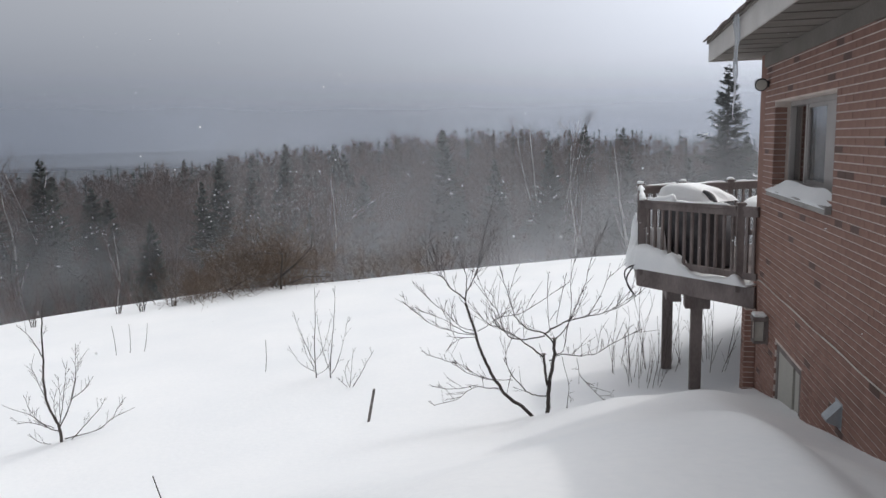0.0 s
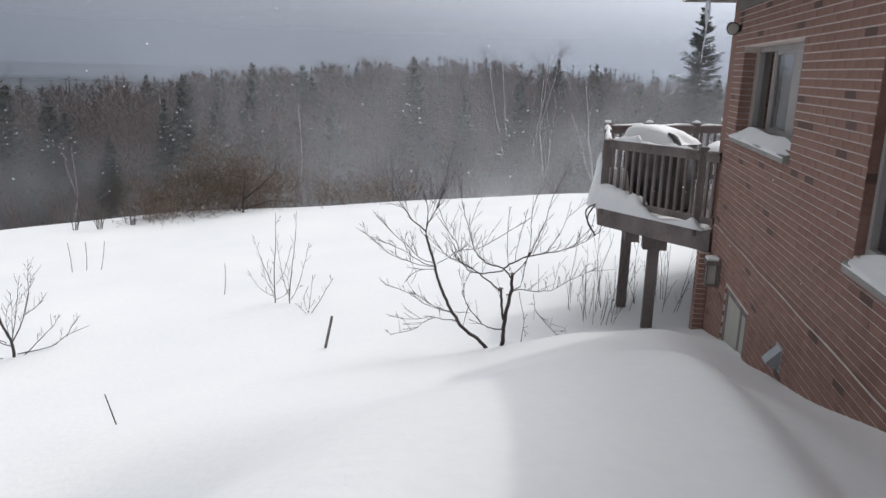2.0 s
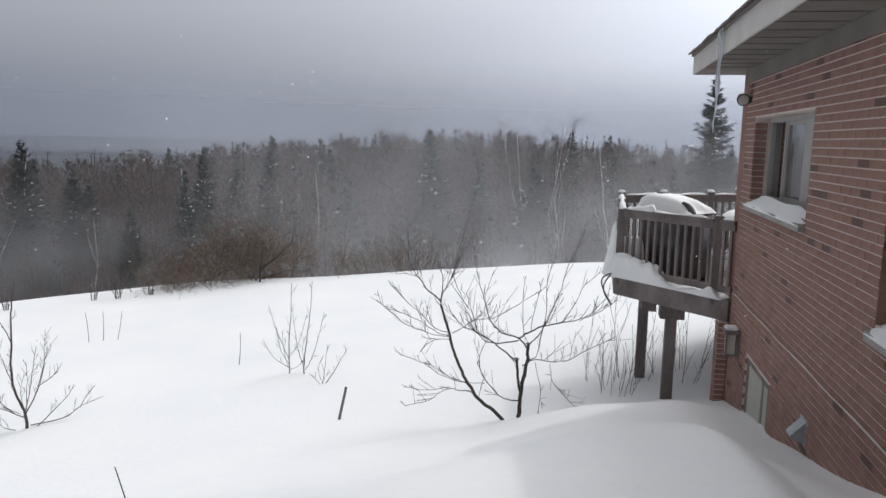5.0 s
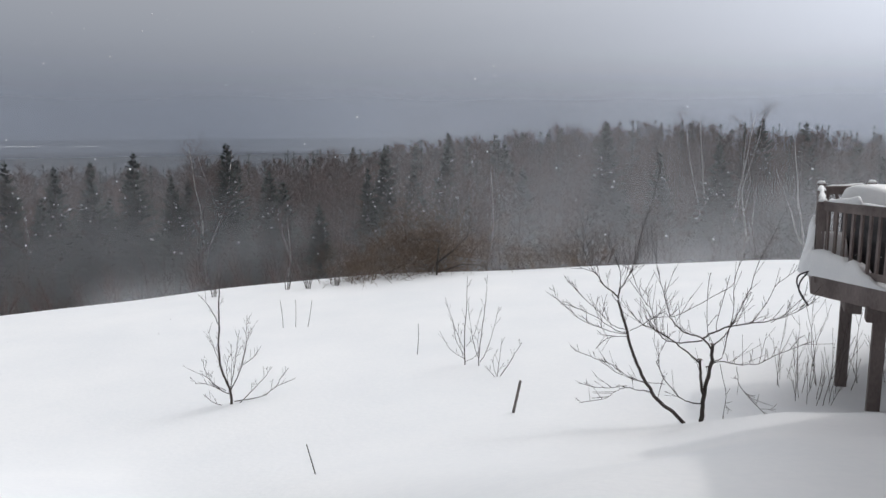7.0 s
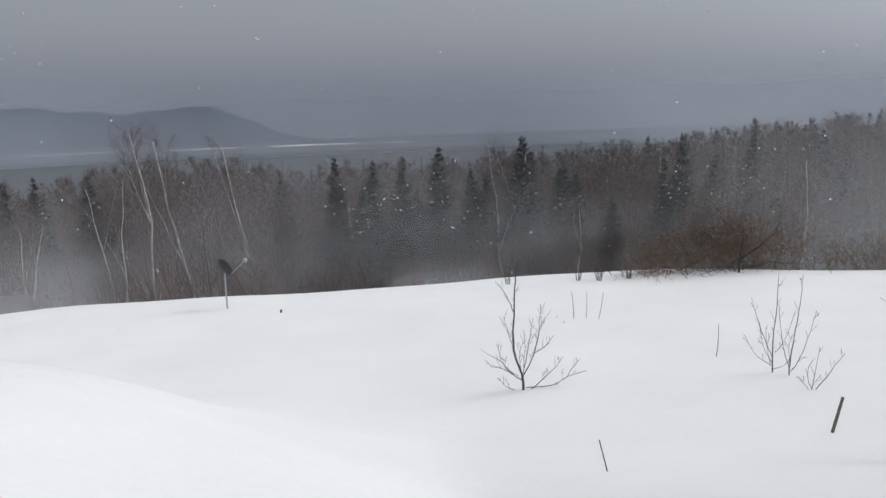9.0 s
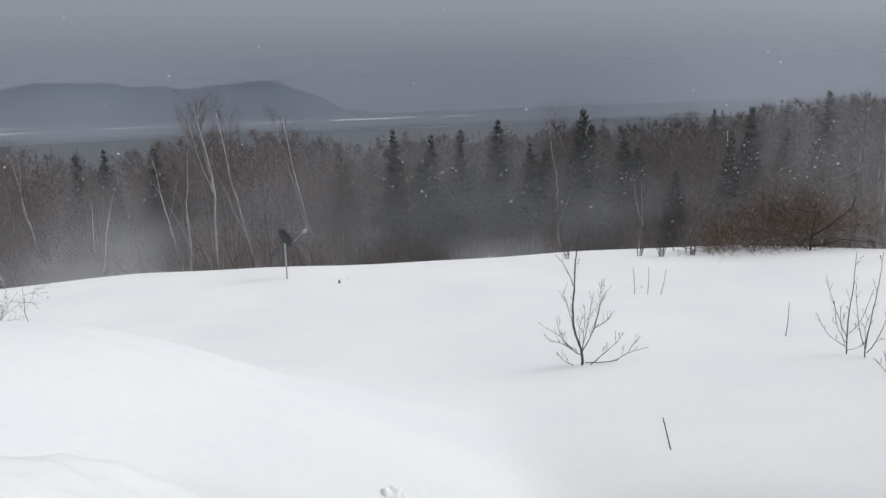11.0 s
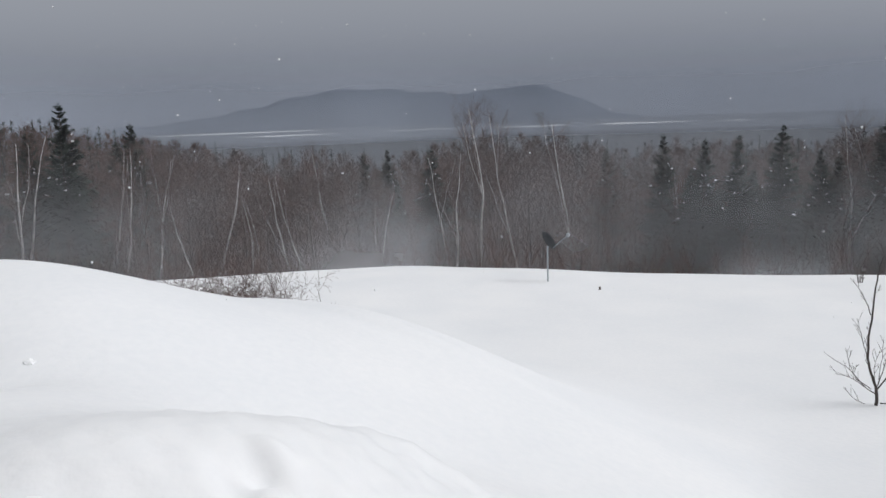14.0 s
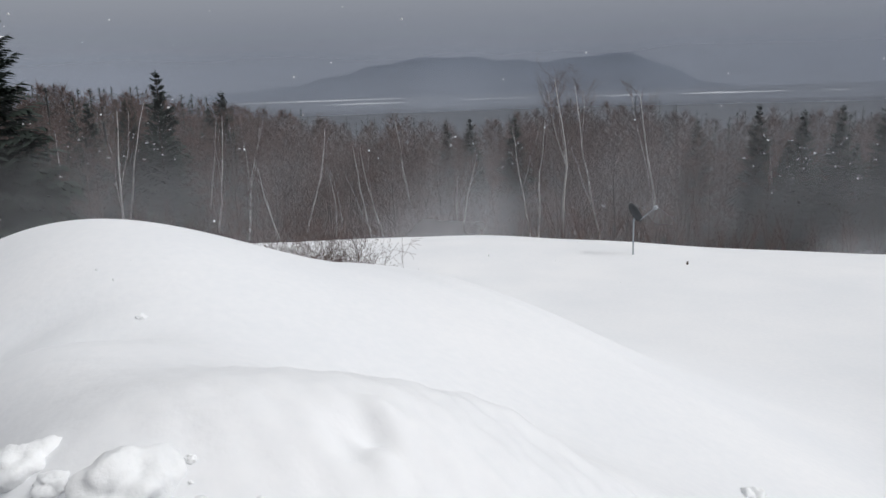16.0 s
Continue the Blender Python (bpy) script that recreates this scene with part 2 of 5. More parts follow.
def hump(x, y, cx, cy, sx, sy, turn=0.0):
    c, s = math.cos(radians(turn)), math.sin(radians(turn))
    dx, dy = x - cx, y - cy
    return np.exp(-((c * dx + s * dy) / sx) ** 2 - ((-s * dx + c * dy) / sy) ** 2)


def ground(x, y):
    """Height of the snow: a field sloping off from the house, the banks by the house and the drive, then the valley."""
    u = np.clip(-x, -8, 26)
    r = np.hypot(x + 2, y + 0.8)
    f = 0.30 - 0.115 * u + 0.0021 * u ** 2 - 0.022 * np.clip(y - 8, -12, 30) * smooth(3, 13, np.hypot(x + 2, y + 1))
    f = f + 1.47 * smooth(8.64, 1.18, y) * smooth(-4.81 - 4.0 * smooth(1.6, 5.5, y), -2.34, x)
    f = f + 0.18 * hump(x, y, -2.38, -1.57, 2.44, 2.22) + 0.92 * hump(x, y, -4.5, -0.8, 0.74, 1.62, 13.2)
    f = f + 2.7 * hump(x, y, -9.21, -2.75, 6.3, 2.59, 23.0) + 1.52 * hump(x, y, -10.38, 0.98, 5.64, 2.41, 14.0) + 0.36 * hump(x, y, -4.75, -1.95, 0.8, 0.85)
    f = f - 0.42 * hump(x, y, -0.5, 10.4, 2.1, 1.25)
    f = f + 0.30 * smooth(-3.1, -1.55, x) * smooth(0.1, -0.9, x) * smooth(8.7, 7.5, y) * smooth(0.5, 4.0, y)
    # a dent and wind crust on the near bank, shallow troughs behind it
    near = hump(x, y, -4.4, -0.3, 0.9, 1.1)
    f = f - 0.09 * hump(x, y, -4.30, -0.69, 0.035, 0.065, 25) - 0.05 * hump(x, y, -4.22, -0.75, 0.03, 0.05) + 0.035 * hump(x, y, -4.38, -0.62, 0.06, 0.08) + 0.03 * hump(x, y, -4.19, -0.66, 0.05, 0.05)
    f = f + near * (0.011 * np.sin(17 * x + 9 * y) * np.sin(7 * x - 21 * y) + 0.009 * np.sin(31 * x - 13 * y + 2) * np.sin(11 * x + 33 * y))
    f = f + 0.018 * hump(x, y, -4.6, 0.2, 0.7, 0.9) * np.sin(9.0 * (x + 0.35 * y) + 1.3 * np.sin(2.1 * y)) * np.sin(2.3 * y - x)
    f = f + 0.46 * hump(x, y, -5.5, -1.85, 0.75, 1.0) + 0.13 * hump(x, y, -5.4, -0.3, 0.5, 0.9) + 0.1 * hump(x, y, -6.0, -2.3, 0.5, 0.8) + 0.15 * hump(x, y, -5.8, -2.5, 0.6, 0.6)
    # wind-cut lips across the bank
    f = f - 0.08 * hump(x, y, -6.5, -2.15, 0.16, 0.42, 8) + 0.03 * hump(x, y, -6.2, -2.15, 0.14, 0.42, 8) - 0.05 * hump(x, y, -7.1, -2.5, 0.18, 0.45, 4)
    f = f + 0.09 * hump(x, y, -8.9, 1.05, 1.5, 0.2, 35) - 0.07 * hump(x, y, -9.1, 1.45, 1.6, 0.28, 35)
    f = f - 0.05 * hump(x, y, -11.0, 5.6, 3.2, 0.7, 40)
    f = f - 0.07 * hump(x, y, -5.05, 0.35, 0.2, 0.9, -38) + 0.035 * hump(x, y, -4.72, 0.25, 0.13, 0.8, -38)
    f = f + 0.17 * hump(x, y, -10.5, 18.5, 6.5, 5.0)
    f = f + 0.12 * hump(x, y, 0.0, 7.5, 0.7, 1.0) + 0.04 * hump(x, y, 0.0, 5.8, 0.6, 0.8)
    # the mound ends in a wind-cut lip along the wall
    f = f + (0.05 * np.exp(-((x + 1.08) / 0.24) ** 2) - 0.13 * smooth(-1.08, -0.72, x)) * smooth(6.2, 4.2, y) * smooth(0.6, -0.4, x) * smooth(-2.5, -0.5, y)
    # soft wind ripples
    f = f + 0.02 * np.sin(0.9 * x + 0.5 * y) * np.sin(0.35 * x - 0.8 * y) + 0.03 * np.sin(0.5 * x - 0.22 * y + 1.0)
    az = np.arctan2(-(x + 2), y + 0.8)
    d = np.clip(r - 21.4 - 0.5 * np.sin(5 * az) - 0.3 * np.sin(11 * az + 1), 0, None)
    fall = np.where(d < 6, 0.03 * d * d, 1.08 + 0.36 * (d - 6))
    f = f - 7.0 * np.tanh(fall / 7.0)
    f = f + 0.2 * hump(x, y, -28.4, 6.8, 2.2, 4.5, 15)
    return f - 17 * smooth(150, 1100, r)

def height(x, y):
    return float(ground(np.float64(x), np.float64(y)))


def build_ground():
    """One sheet, fine round the house and coarser outwards, that falls away beyond the field towards the lake."""
    radii = np.concatenate([np.arange(0.0, 4.2, 0.05), np.arange(4.2, 12, 0.09), np.arange(12, 34, 0.3), np.geomspace(34, 4200, 60)])
    n = 600
    ang = np.linspace(0, 2 * math.pi, n, endpoint=False)
    R, A = np.meshgrid(radii[1:], ang, indexing="ij")
    X, Y = -2.6 + R * np.cos(A), 0.4 + R * np.sin(A)
    Z = ground(X, Y)
    V = [(-2.6, 0.4, height(-2.6, 0.4))] + list(zip(X.ravel(), Y.ravel(), Z.ravel()))
    F, mats = [], []
    for k in range(n):
        F.append((0, 1 + k, 1 + (k + 1) % n))
        mats.append(0)
    for i in range(len(radii) - 2):
        a, b = 1 + i * n, 1 + (i + 1) * n
        # coloured dark in place of snow, standing in for the woods' dark mass
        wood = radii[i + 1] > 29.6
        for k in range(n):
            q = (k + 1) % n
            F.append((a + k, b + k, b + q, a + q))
            # past 85 m the land takes the lake's hazed colour, hiding the shore line
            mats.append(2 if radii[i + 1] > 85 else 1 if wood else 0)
    me = mesh_of("ground", V, F, [SNOW, DARK_WOODS_GROUND, HAZED_DISTANCE], True)
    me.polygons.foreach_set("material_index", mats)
    return tagged(new("ground", me), "deep wind-smoothed snow field falling away to a wooded valley", "ground", kind="structure")


build_ground()

# ---- house ----
SOF = 4.35         # soffit height
NORTH = 8.9        # the wall's far corner
COURSE, LONG = 0.0677, 0.205
OPEN = [(6.04, 8.36, 2.82, 3.76), (2.2, 4.3, 2.32, 3.78), (6.72, 7.86, -0.6, 1.1)]


def wall_with_openings():
    """The mortar core of the brick wall, cut at the openings."""
    ys = sorted({-6.0, NORTH - 0.006, *[o[0] for o in OPEN], *[o[1] for o in OPEN]})
    zs = sorted({-1.2, SOF, *[o[2] for o in OPEN], *[o[3] for o in OPEN]})
    cells = []
    for a, b in zip(ys, ys[1:]):
        for c, d in zip(zs, zs[1:]):
            y, z = (a + b) / 2, (c + d) / 2
            if not any(o[0] < y < o[1] and o[2] < z < o[3] for o in OPEN):
                cells.append(box((0.0055, a, c), (0.30, b, d)))
    bm = join(*cells)
    bmesh.ops.remove_doubles(bm, verts=bm.verts, dist=1e-5)
    return bm


def build_house_walls():
    me = bpy.data.meshes.new("wall_west")
    bm = wall_with_openings()
    bm.to_mesh(me)
    bm.free()
    me.materials.append(MORTAR)
    west = tagged(new("wall_west", me), "reddish-brown brick house wall with pale mortar joints", "wall", kind="structure")
    for name, lo, hi in (("wall_north", (0.007, NORTH - 0.006, -1.2), (10, NORTH + 0.3, SOF)), ("wall_east", (9.7, -6, -1.2), (10, NORTH - 0.006, SOF)),
                         ("wall_south", (0.30, -6, -1.2), (9.7, -5.7, SOF))):
        me = bpy.data.meshes.new(name)
        b = box(lo, hi)
        b.to_mesh(me)
        b.free()
        me.materials.append(BRICK_ONE)
        tagged(new(name, me), "brick house wall under the eaves", "wall", kind="structure")
    me = bpy.data.meshes.new("ceiling")
    b = box((0.3, -5.7, SOF - 0.2), (9.7, NORTH - 0.01, SOF - 0.05))
    b.to_mesh(me)
    b.free()
    me.materials.append(ROOM)
    tagged(new("ceiling", me), "ceiling inside the brick house", "ceiling", kind="structure")
    me = bpy.data.meshes.new("floor")
    b = box((0.3, -5.7, 1.5), (9.7, NORTH - 0.01, 1.7))
    b.to_mesh(me)
    b.free()
    me.materials.append(ROOM)
    tagged(new("floor", me), "floor inside the brick house", "floor", kind="structure")
    return west


wall_west = build_house_walls()


def build_roof():
    """A hipped roof with boxed eaves, its shingle edge and two icicles."""
    roof = thing("roof", (0, 0, SOF), "shingled hip roof with pale boxed eaves", "roof", kind="structure")
    ov, x1, y0, y1 = 0.59, 10.5, -6.5, NORTH + 0.58
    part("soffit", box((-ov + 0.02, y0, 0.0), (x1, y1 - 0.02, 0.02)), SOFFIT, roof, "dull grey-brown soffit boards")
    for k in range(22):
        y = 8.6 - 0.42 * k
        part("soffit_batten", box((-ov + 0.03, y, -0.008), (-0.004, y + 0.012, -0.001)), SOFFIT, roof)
    part("fascia", join(box((-ov, y0, -0.02), (-ov + 0.02, y1, 0.22), 0.004), box((-ov + 0.021, y1 - 0.02, -0.02), (x1, y1, 0.22), 0.004)), PAINTED_TRIM, roof,
         "pale painted fascia board")
    part("drip_edge", join(box((-ov - 0.025, y0, 0.205), (-ov - 0.002, y1 + 0.02, 0.25), 0.004), box((-ov, y1 + 0.002, 0.205), (x1, y1 + 0.025, 0.25), 0.004)), SOFFIT, roof)
    part("frieze_board", box((-0.022, y0 + 0.6, -0.16), (-0.002, NORTH, -0.002), 0.003), SOFFIT, roof, "dull brown frieze board")
    pitch = 0.42
    ridge = (x1 + ov) / 2 * pitch
    cx = (x1 - ov) / 2
    inset = cx + ov
    V = [(-ov - 0.03, y0, 0.25), (x1, y0, 0.25), (x1, y1 + 0.03, 0.25), (-ov - 0.03, y1 + 0.03, 0.25), (cx, y0 + inset, 0.25 + ridge), (cx, y1 - inset, 0.25 + ridge)]
    part("roof_deck", (V, [(0, 1, 4), (1, 2, 5, 4), (2, 3, 5), (3, 0, 4, 5), (0, 3, 2, 1)]), SHINGLE, roof, "weathered dark shingles")
    rng = random.Random(5)
    tab = mesh_of("shingle", *box_lists(0.30, 0.165, 0.022), SHINGLE)
    for row in range(3):
        for k in range(52):
            y = y1 - 0.1 - k * 0.172
            o = under(new("shingle", tab), roof)
            o.matrix_basis = pose(-ov + 0.07 + row * 0.2, y + rng.uniform(-0.006, 0.006), 0.285 + row * 0.2 * pitch + rng.uniform(-0.003, 0.012), 0,
                                  -math.degrees(math.atan(pitch)) + rng.uniform(-2, 2), rng.uniform(-2, 2))
    for k, (y, s, top) in enumerate(((7.26, 1.05, 0.26), (7.16, 0.8, 0.26))):
        V, F = [], []
        pts = [Vector((-ov - 0.03 - 0.01 * math.sin(i * 1.7), y + 0.012 * math.sin(i * 2.3 + k), top - s * i / 9)) for i in range(10)]
        tube(V, F, pts, [0.019 * (1 - i / 9.5) ** 0.8 * (1 + 0.2 * math.sin(i * 2.9)) + 0.002 for i in range(10)], 8)
        tagged(alone("icicle", (V, F), ICE, "long clear icicle hanging from the eaves", "icicle", "icicles", smooth=True, at=(0, 0, SOF)))
    return roof


def box_lists(a, b, c):
    x, y, z = a / 2, b / 2, c / 2
    V = [(-x, -y, -z), (x, -y, -z), (x, y, -z), (-x, y, -z), (-x, -y, z), (x, -y, z), (x, y, z), (-x, y, z)]
    return V, [(0, 3, 2, 1), (4, 5, 6, 7), (0, 1, 5, 4), (1, 2, 6, 5), (2, 3, 7, 6), (3, 0, 4, 7)]


build_roof()


def build_window(name, o, split, x=0.10, stile=0.055):
    """A sliding window set back in the brick, with a sill under snow and a pale curtain put behind for the sky's
    reflection.
    """
    y0, y1, z0, z1 = o[0] + 0.012, o[1] - 0.012, o[2] + 0.003, o[3] - 0.003
    w = thing(name, (0, 0, 0), "sliding window set deep in the brick, snow on its sill", "window", kind="structure")
    f = 0.055
    part("window_frame", join(beam((x, y0, z0 + f / 2), (x, y1, z0 + f / 2), 0.07, f), beam((x, y0, z1 - f / 2), (x, y1, z1 - f / 2), 0.07, f),
                              box((x - 0.035, y0, z0 + f), (x + 0.035, y0 + stile, z1 - f), 0.004), box((x - 0.035, y1 - f, z0 + f), (x + 0.035, y1, z1 - f), 0.004)),
         FRAME, w, "grey metal window frame")
    part("mullion", box((x - 0.03, split - 0.03, z0 + f), (x + 0.03, split + 0.03, z1 - f), 0.004), FRAME, w)
    ya = y0 + stile
    part("sash", join(box((x - 0.02, ya, z0 + f), (x + 0.02, ya + 0.035, z1 - f), 0.003), box((x - 0.02, split - 0.065, z0 + f), (x + 0.02, split - 0.03, z1 - f), 0.003),
                      box((x - 0.02, ya + 0.035, z0 + f), (x + 0.02, split - 0.065, z0 + f + 0.04), 0.003),
                      box((x - 0.02, ya + 0.035, z1 - f - 0.04), (x + 0.02, split - 0.065, z1 - f), 0.003)), FRAME, w)
    for a, b, xx in ((ya, split - 0.03, x - 0.002), (split + 0.03, y1 - f, x + 0.016)):
        p = part("pane", box((xx, a, z0 + f), (xx + 0.006, b, z1 - f)), GLASS, w)
        p.visible_shadow = False
    sl = bmesh.new()
    prof = [(-0.055, z0 - 0.115), (-0.055, z0 - 0.05), (x - 0.01, z0 - 0.001), (x - 0.01, z0 - 0.115)]
    vs = [[sl.verts.new((px, yy, pz)) for px, pz in prof] for yy in (y0 - 0.02, y1 + 0.02)]
    for i in range(4):
        sl.faces.new((vs[0][i], vs[0][(i + 1) % 4], vs[1][(i + 1) % 4], vs[1][i]))
    sl.faces.new(vs[0][::-1]), sl.faces.new(vs[1])
    bmesh.ops.recalc_face_normals(sl, faces=sl.faces)
    part("window_sill", sl, CONCRETE, w, "sloping brick and concrete sill")
    rng = random.Random(3)
    V, F = [], []
    n, mm = 34, 8
    for i in range(n):
        s = i / (n - 1)
        y = y0 - 0.015 + s * (y1 - y0 + 0.03)
        for j in range(mm):
            q = j / (mm - 1)
            edge = min(1, 6 * s, 6 * (1 - s))
            top = 0.032 * edge ** 0.5 * math.sin(math.pi * min(1, 0.1 + q * 0.62)) + 0.05 * q * q * edge + 0.01 * math.sin(5 * y + q)
            V.append((-0.062 + 0.119 * q - 0.012 * math.sin(y * 7) * (1 - q), y, z0 - 0.062 + 0.06 * q + max(0.004, top)))
    base = len(V)
    for i in range(n):
        y = y0 - 0.015 + i / (n - 1) * (y1 - y0 + 0.03)
        V += [(-0.06, y, z0 - 0.07), (0.057, y, z0 - 0.02)]
    for i in range(n - 1):
        for j in range(mm - 1):
            F.append((i * mm + j, (i + 1) * mm + j, (i + 1) * mm + j + 1, i * mm + j + 1))
        F.append((base + 2 * i, base + 2 * i + 2, (i + 1) * mm, i * mm))
    F += [tuple(range(mm)) + (base + 1, base), tuple((n - 1) * mm + j for j in reversed(range(mm))) + (base + 2 * n - 2, base + 2 * n - 1)]
    alone("sill_snow", (V, F), SNOW_NEAR, "bank of drifted snow on the window sill", "snow", "snow on the sills", smooth=True)
    # pale sheet added for the sky's reflection in the near pane
    V, F = [], []
    for i in range(40):
        y = y0 + 0.08 + (split - y0 - 0.1) * i / 39
        xx = x + 0.065 + 0.012 * math.sin(i * 1.3)
        V += [(xx, y, z0 + 0.02), (xx, y, z1 - 0.02), (xx + 0.006, y, z0 + 0.02), (xx + 0.006, y, z1 - 0.02)]
    for i in range(39):
        a, b = 4 * i, 4 * i + 4
        F += [(a, b, b + 1, a + 1), (a + 2, a + 3, b + 3, b + 2)]
    alone("curtain", (V, F), REFLECTION_CURTAIN, "pale curtain standing in for sky reflected in the glass", "curtain", "curtains", smooth=True)
    return w


# near stile 0.87 wide, sized to fit the camera's view
build_window("window_1", OPEN[0], 7.67, 0.20, 0.87)
build_window("window_2", OPEN[1], 3.1)


def build_basement_door():
    d = thing("door_1", (0, 0, 0), "pale boarded basement door half buried in snow", "door", kind="structure")
    part("door_frame", join(box((0.02, 6.723, -0.597), (0.12, 6.86, 1.097), 0.004), box((0.02, 7.78, -0.597), (0.12, 7.857, 1.097), 0.004), box((0.02, 6.86, 1.02), (0.12, 7.78, 1.097), 0.004)),
         DECK_WOOD, d, "brown wooden door casing")
    part("door_panel", box((0.05, 6.86, -0.6), (0.09, 7.14, 1.02), 0.004), PANEL, d)
    part("door_panel", box((0.03, 7.155, -0.6), (0.08, 7.78, 1.02), 0.004), PANEL, d)
    return d


build_basement_door()


def build_wall_lantern():
    w = thing("wall_lantern", (-0.002, 8.3, 1.15), "boxy weathered brown wall lantern capped with snow", "lamp")
    part("back_plate", box((-0.02, -0.09, -0.2), (0, 0.09, 0.14), 0.004), DECK_WOOD, w)
    part("housing", join(box((-0.17, -0.09, 0.08), (-0.02, 0.09, 0.13), 0.006), box((-0.16, -0.08, -0.19), (-0.02, 0.08, -0.16), 0.004),
                         *[box((a, b, -0.16), (a + 0.014, b + 0.014, 0.08), 0.002) for a in (-0.16, -0.04) for b in (-0.08, 0.066)]), DECK_WOOD, w, "weathered brown cage")
    part("glass_body", box((-0.143, -0.063, -0.158), (-0.045, 0.063, 0.078), 0.004), PANEL, w, "frosted lantern glass")
    bm = box((-0.17, -0.09, 0.131), (-0.015, 0.09, 0.17), 0.018, 3)
    me = bpy.data.meshes.new("lantern_snow")
    bm.to_mesh(me)
    bm.free()
    me.materials.append(SNOW_NEAR)
    o = new("lantern_snow", me)
    o.matrix_basis = Matrix.Translation((-0.002, 8.3, 1.15))
    tagged(o, "small cap of snow on the wall lantern", "snow")


def build_vent_hood():
    v = thing("vent_hood", Matrix.Translation((0, 5.55, 1.12)) @ Matrix.Scale(0.55, 4), "grey metal dryer vent hood on the brick", "vent")
    V = [(-0.004, -0.13, 0.16), (-0.004, 0.13, 0.16), (-0.20, -0.13, -0.06), (-0.20, 0.13, -0.06), (-0.20, -0.13, -0.10), (-0.20, 0.13, -0.10), (-0.004, -0.13, -0.18), (-0.004, 0.13, -0.18)]
    part("hood", (V, [(0, 1, 3, 2), (2, 3, 5, 4), (0, 2, 4, 6), (1, 7, 5, 3), (4, 5, 7, 6)]), METAL, v)
    part("flange", box((-0.004, -0.17, -0.22), (0, 0.17, 0.2), 0.0015), METAL, v)


def build_spotlight():
    s = thing("spotlight", Matrix.Translation((-0.052, 8.72, 3.98)) @ Matrix.Scale(0.75, 4), "round dark floodlight under the eaves at the brick corner", "lamp")
    part("bracket", join(box((0.03, -0.05, -0.05), (0.068, 0.05, 0.05), 0.006), beam((0.04, 0, 0), (-0.05, 0, 0.02), 0.03, 0.03)), DARK_METAL, s)
    V, F = [], []
    pts = [Vector((-0.06, 0.10, 0.03)), Vector((-0.06, 0.06, 0.028)), Vector((-0.06, -0.06, 0.0)), Vector((-0.06, -0.10, -0.01))]
    tube(V, F, pts, [0.04, 0.075, 0.095, 0.1], 20)
    part("shade", (V, F), DARK_METAL, s, "black lamp housing")
    V, F = [], []
    tube(V, F, [Vector((-0.06, -0.101, -0.0103)), Vector((-0.06, -0.112, -0.0125))], [0.083, 0.072], 20)
    part("lens", (V, F), PANEL, s, "pale round lens")


def build_cable():
    V, F = [], []
    pts = [Vector((-0.012, 8.88 - 0.2 * i, 1.625 + 0.006 * math.sin(i * 0.9) - (0.02 if i == 0 else 0))) for i in range(45)]
    tube(V, F, pts, [0.0065] * 45, 6)
    alone("wall_cable", (V, F), CABLE, "thin pale cable clipped along the brick", "cable", smooth=True)


build_wall_lantern()
build_vent_hood()
build_spotlight()
build_cable()

def build_brick_pier():
    """A squat brick pier at the house corner that carries the deck's end."""
    x0, x1, y0, y1 = -0.135, 0.0, NORTH + 0.02, NORTH + 0.24
    z0 = height(-0.07, NORTH + 0.1) - 0.3
    p = thing("brick_pier", (0, 0, 0), "squat brick pier at the house corner under the deck", "pier")
    part("mortar_core", box((x0 + 0.006, y0 + 0.006, z0), (x1 - 0.006, y1 - 0.006, 1.22)), MORTAR, p)
    n = int((1.22 - z0) / COURSE)
    for i in range(n):
        z = z0 + i * COURSE
        cut = y0 + (0.10 if i % 2 else 0.14)
        part("brick", box((x0, y0, z), (x1, cut - 0.004, z + COURSE - 0.011), 0.002, 1), BRICK_ONE, p)
        part("brick", box((x0, cut + 0.004, z), (x1, y1, z + COURSE - 0.011), 0.002, 1), BRICK_ONE, p)


build_brick_pier()

# ---- deck ----
DECK = 1.50
CORNERS = [(-0.02, 8.94), (-1.38, 10.32), (-1.36, 11.7), (1.1, 13.1), (4.6, 13.1)]


